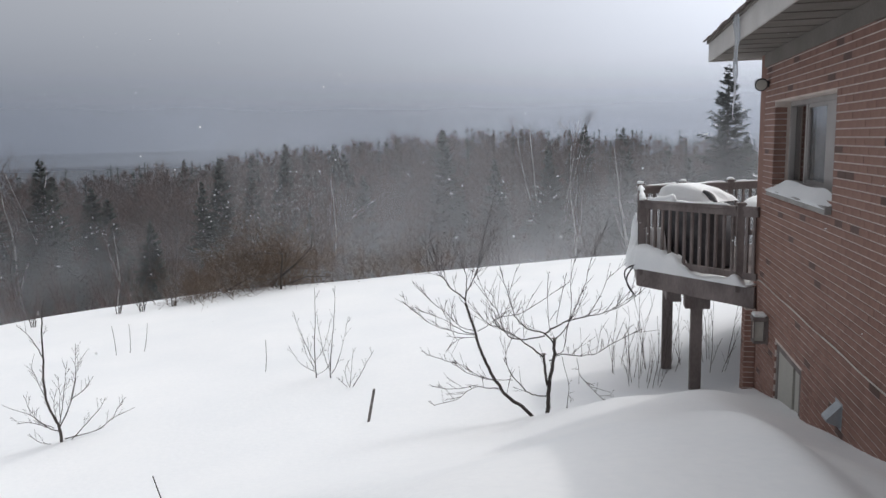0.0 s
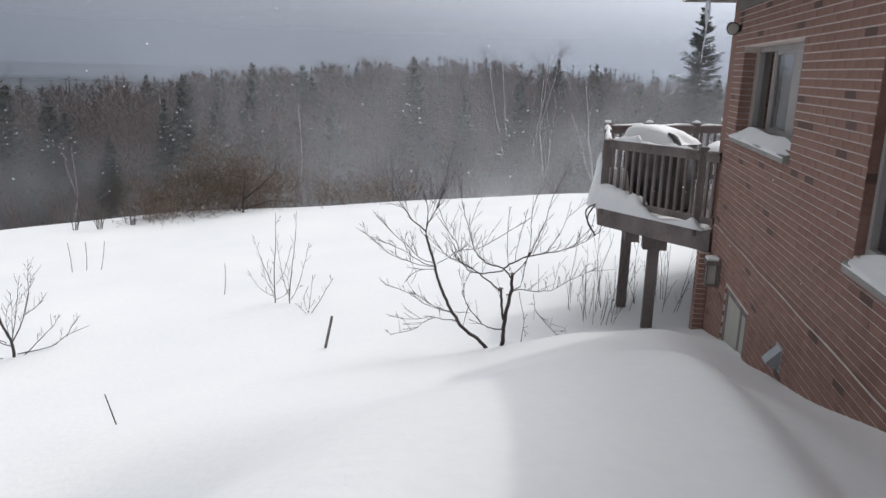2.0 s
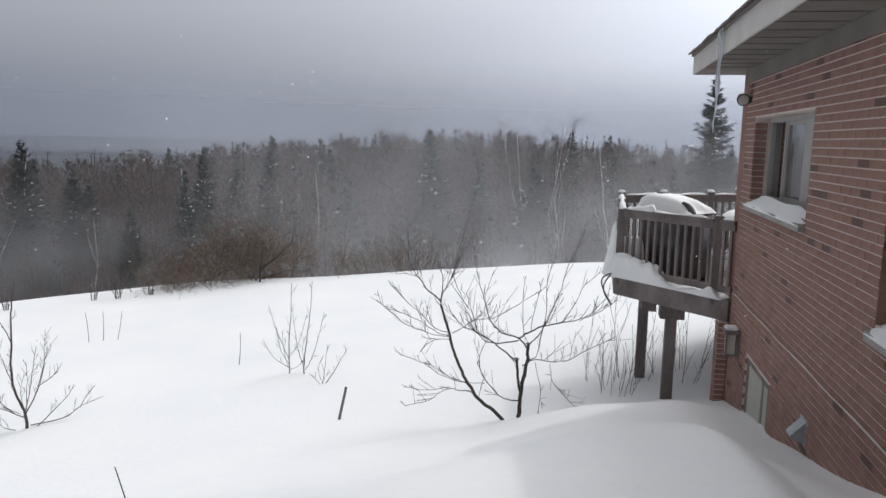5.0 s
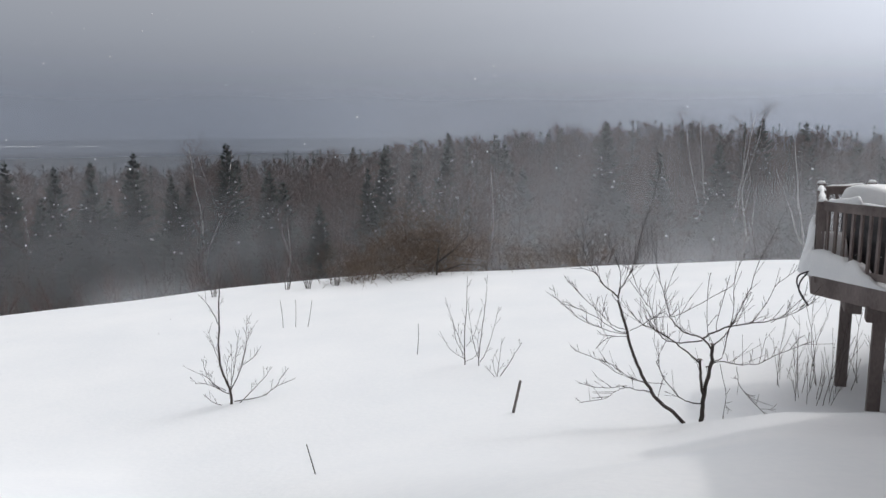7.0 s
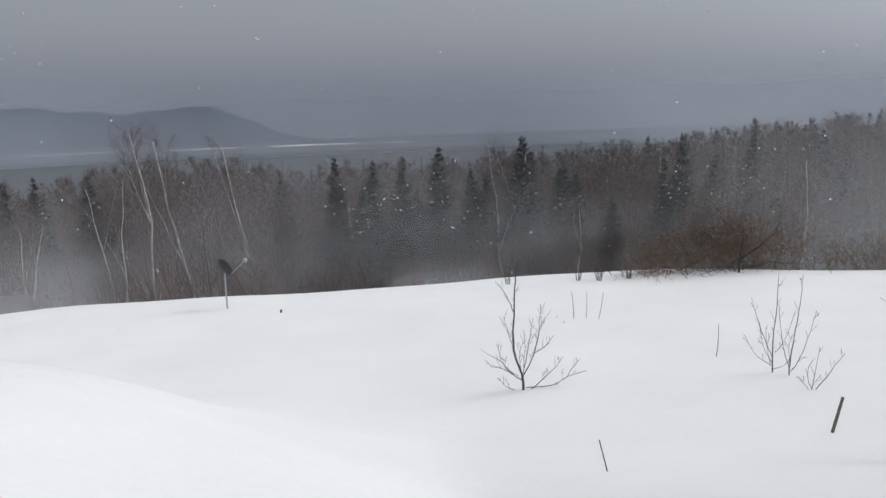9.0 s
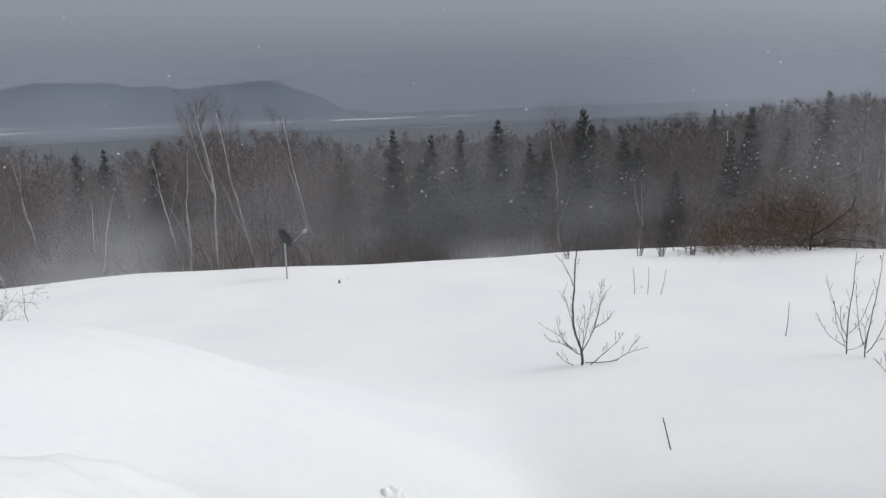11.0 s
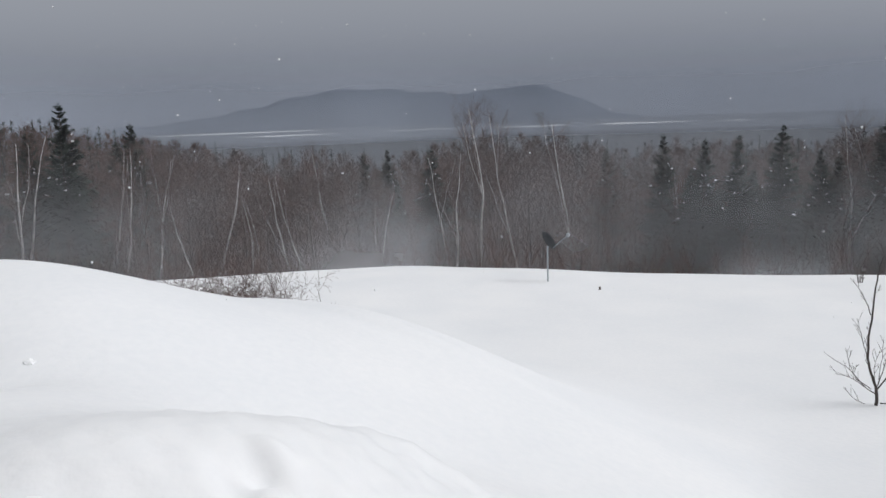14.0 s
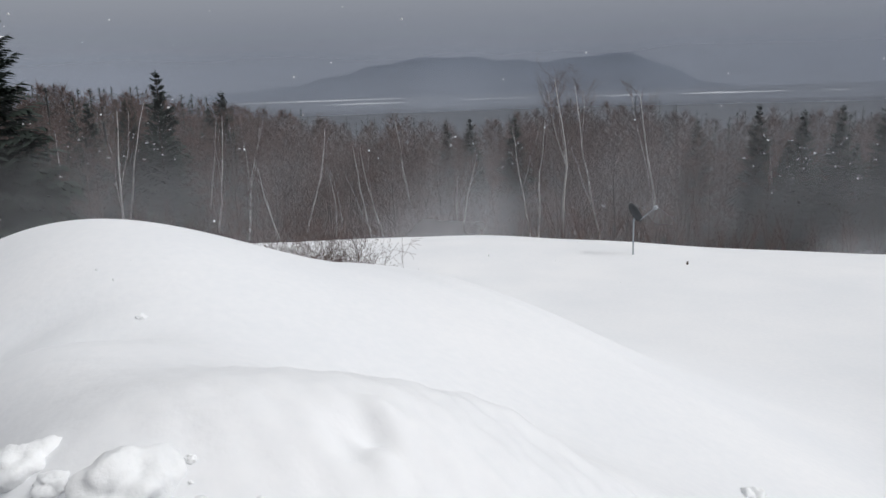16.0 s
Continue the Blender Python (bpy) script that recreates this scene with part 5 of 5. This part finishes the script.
    limb([(0.02, 0.71), (0.18, 0.78), (0.38, 0.75), (0.61, 0.76), (0.78, 0.86), (1.19, 1.05)], 0.01, 0.002, 9, 0.35, 0.2)
    limb([(0.36, 0.74), (0.41, 0.52), (0.69, 0.24)], 0.005, 0.002, 4, 0.25, -0.15)
    limb([(0.18, 0.76), (0.27, 0.35), (0.23, 0.01)], 0.004, 0.002, 3, 0.2, 0.1)
    limb([(0.05, 1.02), (0.02, 1.24), (0.01, 1.73)], 0.005, 0.002, 2, 0.2, 0.1)
    limb([(0.11, 1.16), (0.15, 1.48), (0.22, 1.82)], 0.005, 0.002, 2, 0.2, -0.1)
    limb([(0.49, 1.27), (0.65, 1.51), (0.79, 1.78)], 0.005, 0.002, 2, 0.25, 0.15)
    limb([(0.70, 1.29), (0.86, 1.44), (1.02, 1.66)], 0.004, 0.002, 2, 0.2, -0.1)
    for a, b, c in ((0.09, 0.985, 0.03), (-0.05, 0.815, -0.05)):
        V2, F2 = [], []
        tube(V2, F2, [at(a, b - 0.004, c), at(a + 0.001, b + 0.006, c)], [0.031, 0.027], 10)
        part("pruned_stub", (V2, F2), STAKE, t, "pale sawn stub")


def bush(name, x, y, label, stems, high, spread, seed, category="shrub", group="", rad=0.0042, level=1, mat=None, lean=(0, 0), base=0.05, kids=(4, 3)):
    rng = random.Random(seed)
    o = thing(name, (x, y, height(x, y) - 0.03), label, category, group)
    for k in range(stems):
        V, F = [], []
        a = 2 * math.pi * (k + rng.random()) / stems
        tall = k % 4 == 0
        out = spread * (0.2 if tall else rng.uniform(0.6, 1.3))
        d = Vector((out * math.cos(a) + lean[0], out * math.sin(a) + lean[1], 1))
        grow(rng, V, F, Vector((base * math.cos(a), base * math.sin(a), 0)), d, high * (rng.uniform(0.9, 1.05) if tall else rng.uniform(0.35, 0.65)), rad * (1.2 if tall else 1), level, 0.45, 0.25,
             kids, 0.07, 4, 7, 0.45, 0.3)
        part("shoot", (V, F), mat or BARK, o, smooth=True)
    return o


def build_field_shrubs():
    stemmed("leafless_shrub", -9.14, 7.57, "small dark leafless shrub standing out of the snow", "field shrubs", 31, Vector((0.755, 0.656, 0)), [
        (0.021, 6, [(0.00, -0.02), (-0.01, 0.25), (-0.07, 0.45), (-0.12, 0.65), (-0.14, 0.96), (-0.12, 1.28), (-0.10, 1.75), (-0.07, 2.02), (-0.04, 2.16)]),
        (0.007, 3, [(-0.13, 1.24), (-0.22, 1.47), (-0.35, 1.65)]),
        (0.007, 4, [(-0.13, 0.63), (-0.21, 0.92), (-0.28, 1.20)]),
        (0.008, 5, [(-0.01, 0.17), (-0.15, 0.25), (-0.33, 0.45), (-0.54, 0.57)]),
        (0.006, 5, [(-0.07, 0.23), (-0.28, 0.39), (-0.40, 0.72)]),
        (0.005, 3, [(-0.15, 0.25), (-0.32, 0.36), (-0.50, 0.39)]),
        (0.006, 3, [(-0.03, -0.02), (-0.26, 0.06), (-0.38, 0.20)]),
        (0.01, 6, [(0.00, 0.24), (0.11, 0.45), (0.18, 0.61), (0.33, 0.72), (0.46, 0.90)]),
        (0.006, 6, [(0.18, 0.61), (0.24, 0.88), (0.26, 1.16), (0.28, 1.39)]),
        (0.007, 6, [(0.00, 0.28), (0.06, 0.57), (0.11, 0.88), (0.16, 1.17)]),
        (0.005, 4, [(0.16, 0.57), (0.26, 0.92), (0.34, 1.12)]),
        (0.005, 3, [(0.01, 0.37), (0.03, 0.65), (0.04, 0.88)]),
        (0.005, 4, [(-0.01, 0.25), (-0.05, 0.53), (0.00, 0.80)]),
        (0.008, 5, [(0.06, -0.03), (0.26, 0.17), (0.37, 0.29), (0.51, 0.45), (0.58, 0.60)]),
        (0.008, 4, [(0.04, 0.05), (0.33, 0.07), (0.51, 0.11), (0.66, 0.21), (0.96, 0.30)]),
        (0.005, 2, [(0.65, 0.20), (0.74, 0.37), (0.85, 0.50)]),
    ])
    stemmed("sapling", -6.45, 10.17, "thin upright leafless sapling shoots in the snow", "saplings", 41, Vector((0.925, 0.38, 0)), [
        (0.01, 3, [(0.00, -0.02), (0.00, 0.53), (0.03, 1.08), (0.04, 1.54)]),
        (0.006, 2, [(-0.01, 0.26), (-0.14, 0.58), (-0.26, 0.94), (-0.32, 1.16)]),
        (0.005, 2, [(-0.01, 0.18), (-0.14, 0.46), (-0.19, 0.85)]),
        (0.005, 2, [(-0.02, 0.13), (-0.25, 0.30), (-0.41, 0.61)]),
        (0.005, 2, [(0.02, 0.33), (0.13, 0.48), (0.23, 0.79), (0.28, 1.01)]),
        (0.004, 1, [(-0.02, 0.11), (-0.09, 0.44), (-0.11, 0.72)]),
        (0.004, 1, [(0.00, 0.07), (0.16, 0.15), (0.25, 0.30)]),
    ])
    stemmed("sapling", -6.18, 10.11, "thin upright leafless sapling shoots in the snow", "saplings", 42, Vector((0.925, 0.38, 0)), [
        (0.01, 3, [(0.00, -0.02), (0.01, 0.28), (0.07, 0.73), (0.12, 1.19), (0.14, 1.51)]),
        (0.006, 2, [(0.00, 0.14), (-0.08, 0.41), (-0.14, 0.83), (-0.17, 1.15)]),
        (0.006, 3, [(0.02, 0.09), (0.14, 0.32), (0.25, 0.73), (0.32, 1.06)]),
        (0.004, 1, [(0.01, 0.18), (-0.02, 0.46), (0.03, 0.69)]),
    ])
    stemmed("sapling", -5.67, 9.58, "thin splayed leafless shoots in the snow", "saplings", 43, Vector((0.935, 0.355, 0)), [
        (0.007, 2, [(0.00, -0.02), (0.03, 0.25), (0.07, 0.69)]),
        (0.007, 3, [(0.02, -0.02), (0.17, 0.20), (0.30, 0.42), (0.39, 0.56)]),
        (0.005, 1, [(-0.03, 0.01), (-0.17, 0.18)]),
        (0.004, 1, [(-0.01, 0.04), (-0.06, 0.25), (-0.01, 0.47)]),
    ])


def rod(name, x, y, top, rads, mat, label, category, group="", sides=6, bend=0.0):
    """A single stick out of the snow, its top given from its foot."""
    o_z = height(x, y)
    V, F = [], []
    pts = [Vector((top[0] * s + bend * math.sin(math.pi * s), top[1] * s, -0.12 + (top[2] + 0.12) * s)) for s in (0, 0.25, 0.5, 0.75, 1)]
    tube(V, F, pts, [rads[0] + (rads[1] - rads[0]) * s for s in (0, 0.25, 0.5, 0.75, 1)], sides)
    return alone(name, (V, F), mat, label, category, group, smooth=sides > 5, at=(x, y, o_z))


def thicket(name, spots, stems, high, seed, label, mat, span=0.5, fine=13, tops=(0.5, 0.95, 0.7, 0.4, 0.85)):
    """A tangled heap of arching stems over several feet; tops are the heights over each foot."""
    rng = random.Random(seed)
    x0, y0 = spots[0]
    o = thing(name, (x0, y0, height(x0, y0)), label, "thicket", "thickets")
    for which, (sx, sy) in enumerate(spots):
        V, F = [], []
        top = tops[which % len(tops)]
        for k in range(stems // len(spots)):
            px, py = sx + rng.gauss(0, span), sy + rng.gauss(0, span)
            p = Vector((px - x0, py - y0, height(px, py) - height(x0, y0) - 0.05))
            a = rng.uniform(0, 6.3)
            d = Vector((math.cos(a) * rng.uniform(0.2, 1.0), math.sin(a) * rng.uniform(0.2, 1.0), 1))
            grow(rng, V, F, p, d, high * (0.35 + 0.75 * top) * rng.uniform(0.5, 1.1), 0.008, 2, 0.7, -0.05, (4, 5), 0.16, 3, 5, 0.3, 0.5)
        tagged(part("clump", (V, F), mat, o), kind="stuff")
    V, F = [], []
    for _ in range(stems * fine):
        which = rng.randrange(len(spots))
        sx, sy = spots[which]
        px, py = sx + rng.gauss(0, span * 0.9), sy + rng.gauss(0, span * 0.9)
        far = math.hypot(px - sx, py - sy) / span
        z = height(px, py) - height(x0, y0) + high * tops[which % len(tops)] * rng.random() ** 1.2 * math.exp(-0.25 * far * far)
        d = Vector((rng.gauss(0, 0.6), rng.gauss(0, 0.6), rng.uniform(-0.1, 1))).normalized() * rng.uniform(0.15, 0.45)
        c = d.cross(Vector((rng.gauss(0, 1), rng.gauss(0, 1), rng.gauss(0, 1)))).normalized() * 0.006
        p, i = Vector((px - x0, py - y0, z)), len(V)
        V += [p - c, p + c, p + d]
        F.append((i, i + 1, i + 2))
    tagged(part("brushwood", (V, F), mat, o), kind="stuff")
    return o


def build_field():
    build_fruit_tree()
    build_field_shrubs()
    for k, (x, y, top) in enumerate(((-11.8, 12.44, (-0.05, 0, 0.62)), (-11.59, 12.59, (0.04, 0, 0.62)), (-11.31, 12.64, (0.12, 0.06, 0.6)), (-7.62, 10.71, (0.04, 0.02, 0.56)))):
        rod("twig", x, y, top, (0.007, 0.0045), BARK, "single thin twig standing in the snow", "twig", "lone twigs", bend=0.02)
    rod("garden_stake", -4.87, 7.95, (0.10, 0.06, 0.43), (0.019, 0.017), STAKE, "short leaning wooden garden stake in the snow", "stake", sides=4)
    rod("twig", -5.58, 4.59, (-0.085, -0.05, 0.29), (0.0065, 0.005), BARK, "leaning dark stick poking out of the snow", "twig", "lone twigs")
    rod("twig", -18.64, 9.07, (0.02, 0, 0.08), (0.03, 0.025), TWIG, "dark stub just showing above the snow", "twig")
    for k, (x, y, h) in enumerate(((-13.97, 16.58, 1.25), (-14.58, 16.41, 0.8), (-16.2, 15.2, 0.6), (-13.4, 17.2, 0.5))):
        bush("sapling", x, y, "small leafless sapling at the edge of the field", 8, h, 0.3, 50 + k, group="edge saplings", rad=0.01, kids=(5, 3))
    for k, (x, y, h, n) in enumerate(((-1.52, 10.77, 1.3, 9), (-1.29, 10.16, 1.3, 10), (-0.99, 10.9, 1.3, 8), (-0.21, 10.9, 1.3, 7), (-0.46, 11.05, 1.2, 6))):
        bush("bush", x, y, "thin leafless bush shoots beside the deck posts", n, h, 0.3, 60 + k, group="bushes by the deck", rad=0.0042, base=0.22)
    thicket("bramble_heap", [(-13.3, 18.2), (-12.6, 19.0), (-12.0, 19.9), (-11.3, 20.8), (-11.6, 20.3)], 200, 2.2, 71, "tangled brown heap of brush and branches at the field edge", BRUSH, 0.55, 14, (0.3, 0.62, 1.0, 0.7, 0.95))
    thicket("bramble_heap", [(-9.5, 22.2), (-8.2, 22.6)], 60, 1.6, 72, "low tan scrub at the field edge", BRUSH, 0.8, 8)
    thicket("willow_thicket", [tuple(polar(az, 17.0)[:2]) for az in (84.6, 85.6, 86.6, 87.6, 88.6, 89.8, 91.0)], 140, 1.55, 73, "reddish leafless willow thicket behind the snow bank", WILLOW, 0.45, 2)


build_field()


def build_broken_tree():
    p = polar(24.6, 22.0)
    t = thing("broken_tree", (p.x, p.y, height(p.x, p.y)), "snapped dark trunk with a bent limb and snow along it", "tree")
    right = Vector((0.91, 0.41, 0))
    for pts, r0, r1 in (([(0, -0.2), (0.05, 0.5), (0.12, 1.05)], 0.05, 0.035), ([(0.14, 1.05), (-0.2, 1.1), (-0.7, 1.12)], 0.035, 0.02), ([(0.0, 0.35), (0.5, 0.75), (0.95, 1.2), (1.05, 1.9)], 0.045, 0.02),
                        ([(-0.3, 0.3), (-0.7, 0.5), (-1.3, 0.45)], 0.03, 0.012), ([(0.1, 0.1), (0.8, 0.35), (1.6, 0.3)], 0.035, 0.015), ([(-1.6, 0.0), (-1.0, 0.35), (-0.2, 0.5)], 0.03, 0.015)):
        V, F = [], []
        q = [right * a + Vector((0.02 * i, -0.05 * i, b)) for i, (a, b) in enumerate(pts)]
        tube(V, F, q, [0.62 * (r0 + (r1 - r0) * i / (len(q) - 1)) for i in range(len(q))], 7)
        part("limb", (V, F), BARK, t, smooth=True)


build_broken_tree()


def build_dish():
    x, y = -20.18, 8.37
    d = thing("satellite_dish", Matrix.Translation((x, y, height(x, y))) @ Matrix.Scale(0.88, 4), "satellite dish on a thin pole in the field, coloured dark as if backlit", "satellite dish")
    V, F = [], []
    tube(V, F, [Vector((0, 0, -0.3)), Vector((0, 0, 1.05)), Vector((0.02, 0.05, 1.2))], [0.025, 0.025, 0.025], 10)
    part("pole", (V, F), METAL, d, "thin galvanised pole")
    n = Vector((0.63, 0.52, 0.58)).normalized()
    q = n.to_track_quat("Z", "Y").to_matrix()
    V, F = [], []
    for side in (0, 1):
        for i in range(7):
            r = 0.30 * i / 6
            for k in range(24):
                a = 2 * math.pi * k / 24
                V.append(q @ Vector((r * math.cos(a), r * 1.1 * math.sin(a), 0.55 * r * r - 0.012 * side)) + Vector((0.0, 0.02, 1.28)))
    for side in (0, 1):
        o = side * 168
        for i in range(6):
            for k in range(24):
                t = (k + 1) % 24
                f = (o + i * 24 + k, o + (i + 1) * 24 + k, o + (i + 1) * 24 + t, o + i * 24 + t)
                F.append(f if side else f[::-1])
    for k in range(24):
        t = (k + 1) % 24
        F.append((144 + k, 144 + t, 312 + t, 312 + k))
    # near-black base colour carries the reflector's backlit shade
    part("reflector", (V, F), material("backlit_dark", (0.012, 0.014, 0.017), (0.03, 0.033, 0.038), 0.9, 3, 30, 0.1, 0.002), d, "round reflector, backlit shade put into its colour", smooth=True)
    V, F = [], []
    foot, tip = q @ Vector((0, -0.27, 0.03)) + Vector((0, 0.02, 1.28)), q @ Vector((0, -0.2, 0.66)) + Vector((0, 0.02, 1.28))
    tube(V, F, [foot, tip], [0.013, 0.012], 6)
    part("arm", (V, F), METAL, d)
    V, F = [], []
    tube(V, F, [tip - n * 0.05, tip, tip + n * 0.06], [0.05, 0.07, 0.045], 10)
    part("receiver", (V, F), METAL, d, "pale receiver head")


build_dish()


# ---- lumps on the snow bank ----
def build_lumps():
    rng = random.Random(90)
    LUMPS = [(104.5, 2.19, 0.122), (110.0, 2.51, 0.085), (108.7, 2.33, 0.045), (107.0, 2.18, 0.05), (110.9, 2.3, 0.06), (101.2, 2.08, 0.03), (100.4, 2.07, 0.035), (96.0, 2.04, 0.03), (105.9, 2.27, 0.013),
             (112.5, 2.3, 0.07), (106.2, 2.1, 0.045), (56.0, 4.5, 0.07), (55.0, 4.45, 0.045), (101.2, 4.94, 0.03)]
    LUMPS += [(rng.uniform(99, 113), rng.uniform(2.02, 2.3), rng.uniform(0.006, 0.016)) for _ in range(16)]
    for az, dist, r in LUMPS:
        p = polar(az, dist)
        bm = bmesh.new()
        bmesh.ops.create_icosphere(bm, subdivisions=4, radius=1.0)
        ph = Vector((rng.uniform(0, 9), rng.uniform(0, 9), rng.uniform(0, 9)))
        for v in bm.verts:
            k = 1 + 0.5 * noise.noise(v.co * 1.1 + ph) + 0.24 * noise.noise(v.co * 2.6 + ph) + (0.09 if r > 0.025 else 0.0) * noise.noise(v.co * 6.5 + ph)
            v.co = Vector((v.co.x * r * k * 1.1, v.co.y * r * k, v.co.z * r * k * 0.8))
        me = bpy.data.meshes.new("snow_lump")
        bm.to_mesh(me)
        bm.free()
        me.materials.append(SNOW_NEAR)
        me.polygons.foreach_set("use_smooth", [True] * len(me.polygons))
        o = new("snow_lump", me)
        o.matrix_basis = Matrix.Translation((p.x, p.y, height(p.x, p.y) - r * 0.12)) @ pose(0, 0, 0, 0, 0, rng.uniform(0, 360))
        tagged(o, "rough lump of ploughed snow on the bank", "snow lump", "snow lumps")


build_lumps()


def build_flakes():
    """Flakes in the air over the field and before the house."""
    rng = random.Random(123)
    V, F = [], []
    while len(F) < 8 * 650:
        az, d = rng.uniform(-28, 118), 2.2 + 16 * rng.random() ** 1.3
        p = polar(az, d)
        p.z = EYE.z + d * math.tan(radians(rng.uniform(-16, 14)))
        if p.x > -0.7 or p.z < height(p.x, p.y) + 0.3:
            continue
        r = rng.uniform(0.0015, 0.004) * (1 + 0.05 * d)
        i = len(V)
        V += [p + Vector(q) * r * rng.uniform(0.7, 1.3) for q in ((1, 0, 0), (-1, 0, 0), (0, 1, 0), (0, -1, 0), (0, 0, 1), (0, 0, -1))]
        F += [(i, i + 2, i + 4), (i + 2, i + 1, i + 4), (i + 1, i + 3, i + 4), (i + 3, i, i + 4), (i + 2, i, i + 5), (i + 1, i + 2, i + 5), (i + 3, i + 1, i + 5), (i, i + 3, i + 5)]
    alone("snowflakes", (V, F), SNOW_NEAR, "small snowflakes drifting in the air", "snowflakes", kind="stuff")


build_flakes()


# ---- bricks ----
def build_bricks():
    """Running bond: the bricks of the nearer stretch are parts, the rest one mesh."""
    rng = random.Random(77)
    hz = COURSE - 0.0115
    depth = 0.09
    full = mesh_of("brick", *box_lists(depth, LONG - 0.003, hz), BRICK_ONE)
    many_v, many_f = [], []
    rows = int((SOF + 0.6) / COURSE)
    zoff = (3.5 - (-0.6)) % COURSE
    singles = 0
    for r in range(rows):
        z = -0.6 + zoff + (r + 0.5) * COURSE
        if z + hz / 2 > SOF - 0.004:
            continue
        shift = (r % 2) * LONG / 2
        k = 0
        while True:
            b = NORTH + 0.0 - k * LONG + (shift if k or not shift else 0)
            a = NORTH - (k + 1) * LONG + shift
            b = min(b, NORTH)
            k += 1
            if b < -5.9:
                break
            lo, hi = a + 0.0015, b - 0.0015
            pieces = [(lo, hi)]
            for y0, y1, z0, z1 in OPEN:
                if z0 - 0.03 < z < z1 + 0.03:
                    nxt = []
                    for p, q in pieces:
                        if q <= y0 or p >= y1:
                            nxt.append((p, q))
                        else:
                            if p < y0 - 0.03:
                                nxt.append((p, y0 + 0.003))
                            if q > y1 + 0.03:
                                nxt.append((y1 - 0.003, q))
                    pieces = nxt
            for p, q in pieces:
                proud = rng.uniform(-0.0015, 0.0015)
                centre = (depth / 2 + proud, (p + q) / 2, z)
                whole = abs(q - p - (LONG - 0.003)) < 1e-4
                if whole and singles < 300 and 4.35 < centre[1] < 6.2 and 1.6 < z < 4.0:
                    o = under(new("brick", full), wall_west)
                    o.matrix_basis = Matrix.Translation(centre)
                    singles += 1
                else:
                    v, f = box_lists(depth, q - p, hz)
                    base = len(many_v)
                    many_v += [(x + centre[0], y + centre[1], zz + centre[2]) for x, y, zz in v]
                    many_f += [tuple(base + i for i in face) for face in f]
    o = part("brickwork", (many_v, many_f), BRICK_MANY, wall_west, "rows of reddish-brown bricks")
    tagged(o, kind="stuff")
    # jambs of the openings, in short bricks
    V, F = [], []
    for y0, y1, z0, z1 in OPEN[:2]:
        n = int((z1 - z0) / COURSE)
        for i in range(n):
            zz = z0 + (i + 0.5) * COURSE
            for y, s in ((y0, -1), (y1, 1)):
                v, f = box_lists(0.13, 0.012, hz)
                base = len(V)
                V += [(x + 0.067, w + y - s * 0.004, q + zz) for x, w, q in v]
                F += [tuple(base + i for i in face) for face in f]
    o = part("jamb_brickwork", (V, F), BRICK_MANY, wall_west, "brick reveals of the windows")
    tagged(o, kind="stuff")


build_bricks()
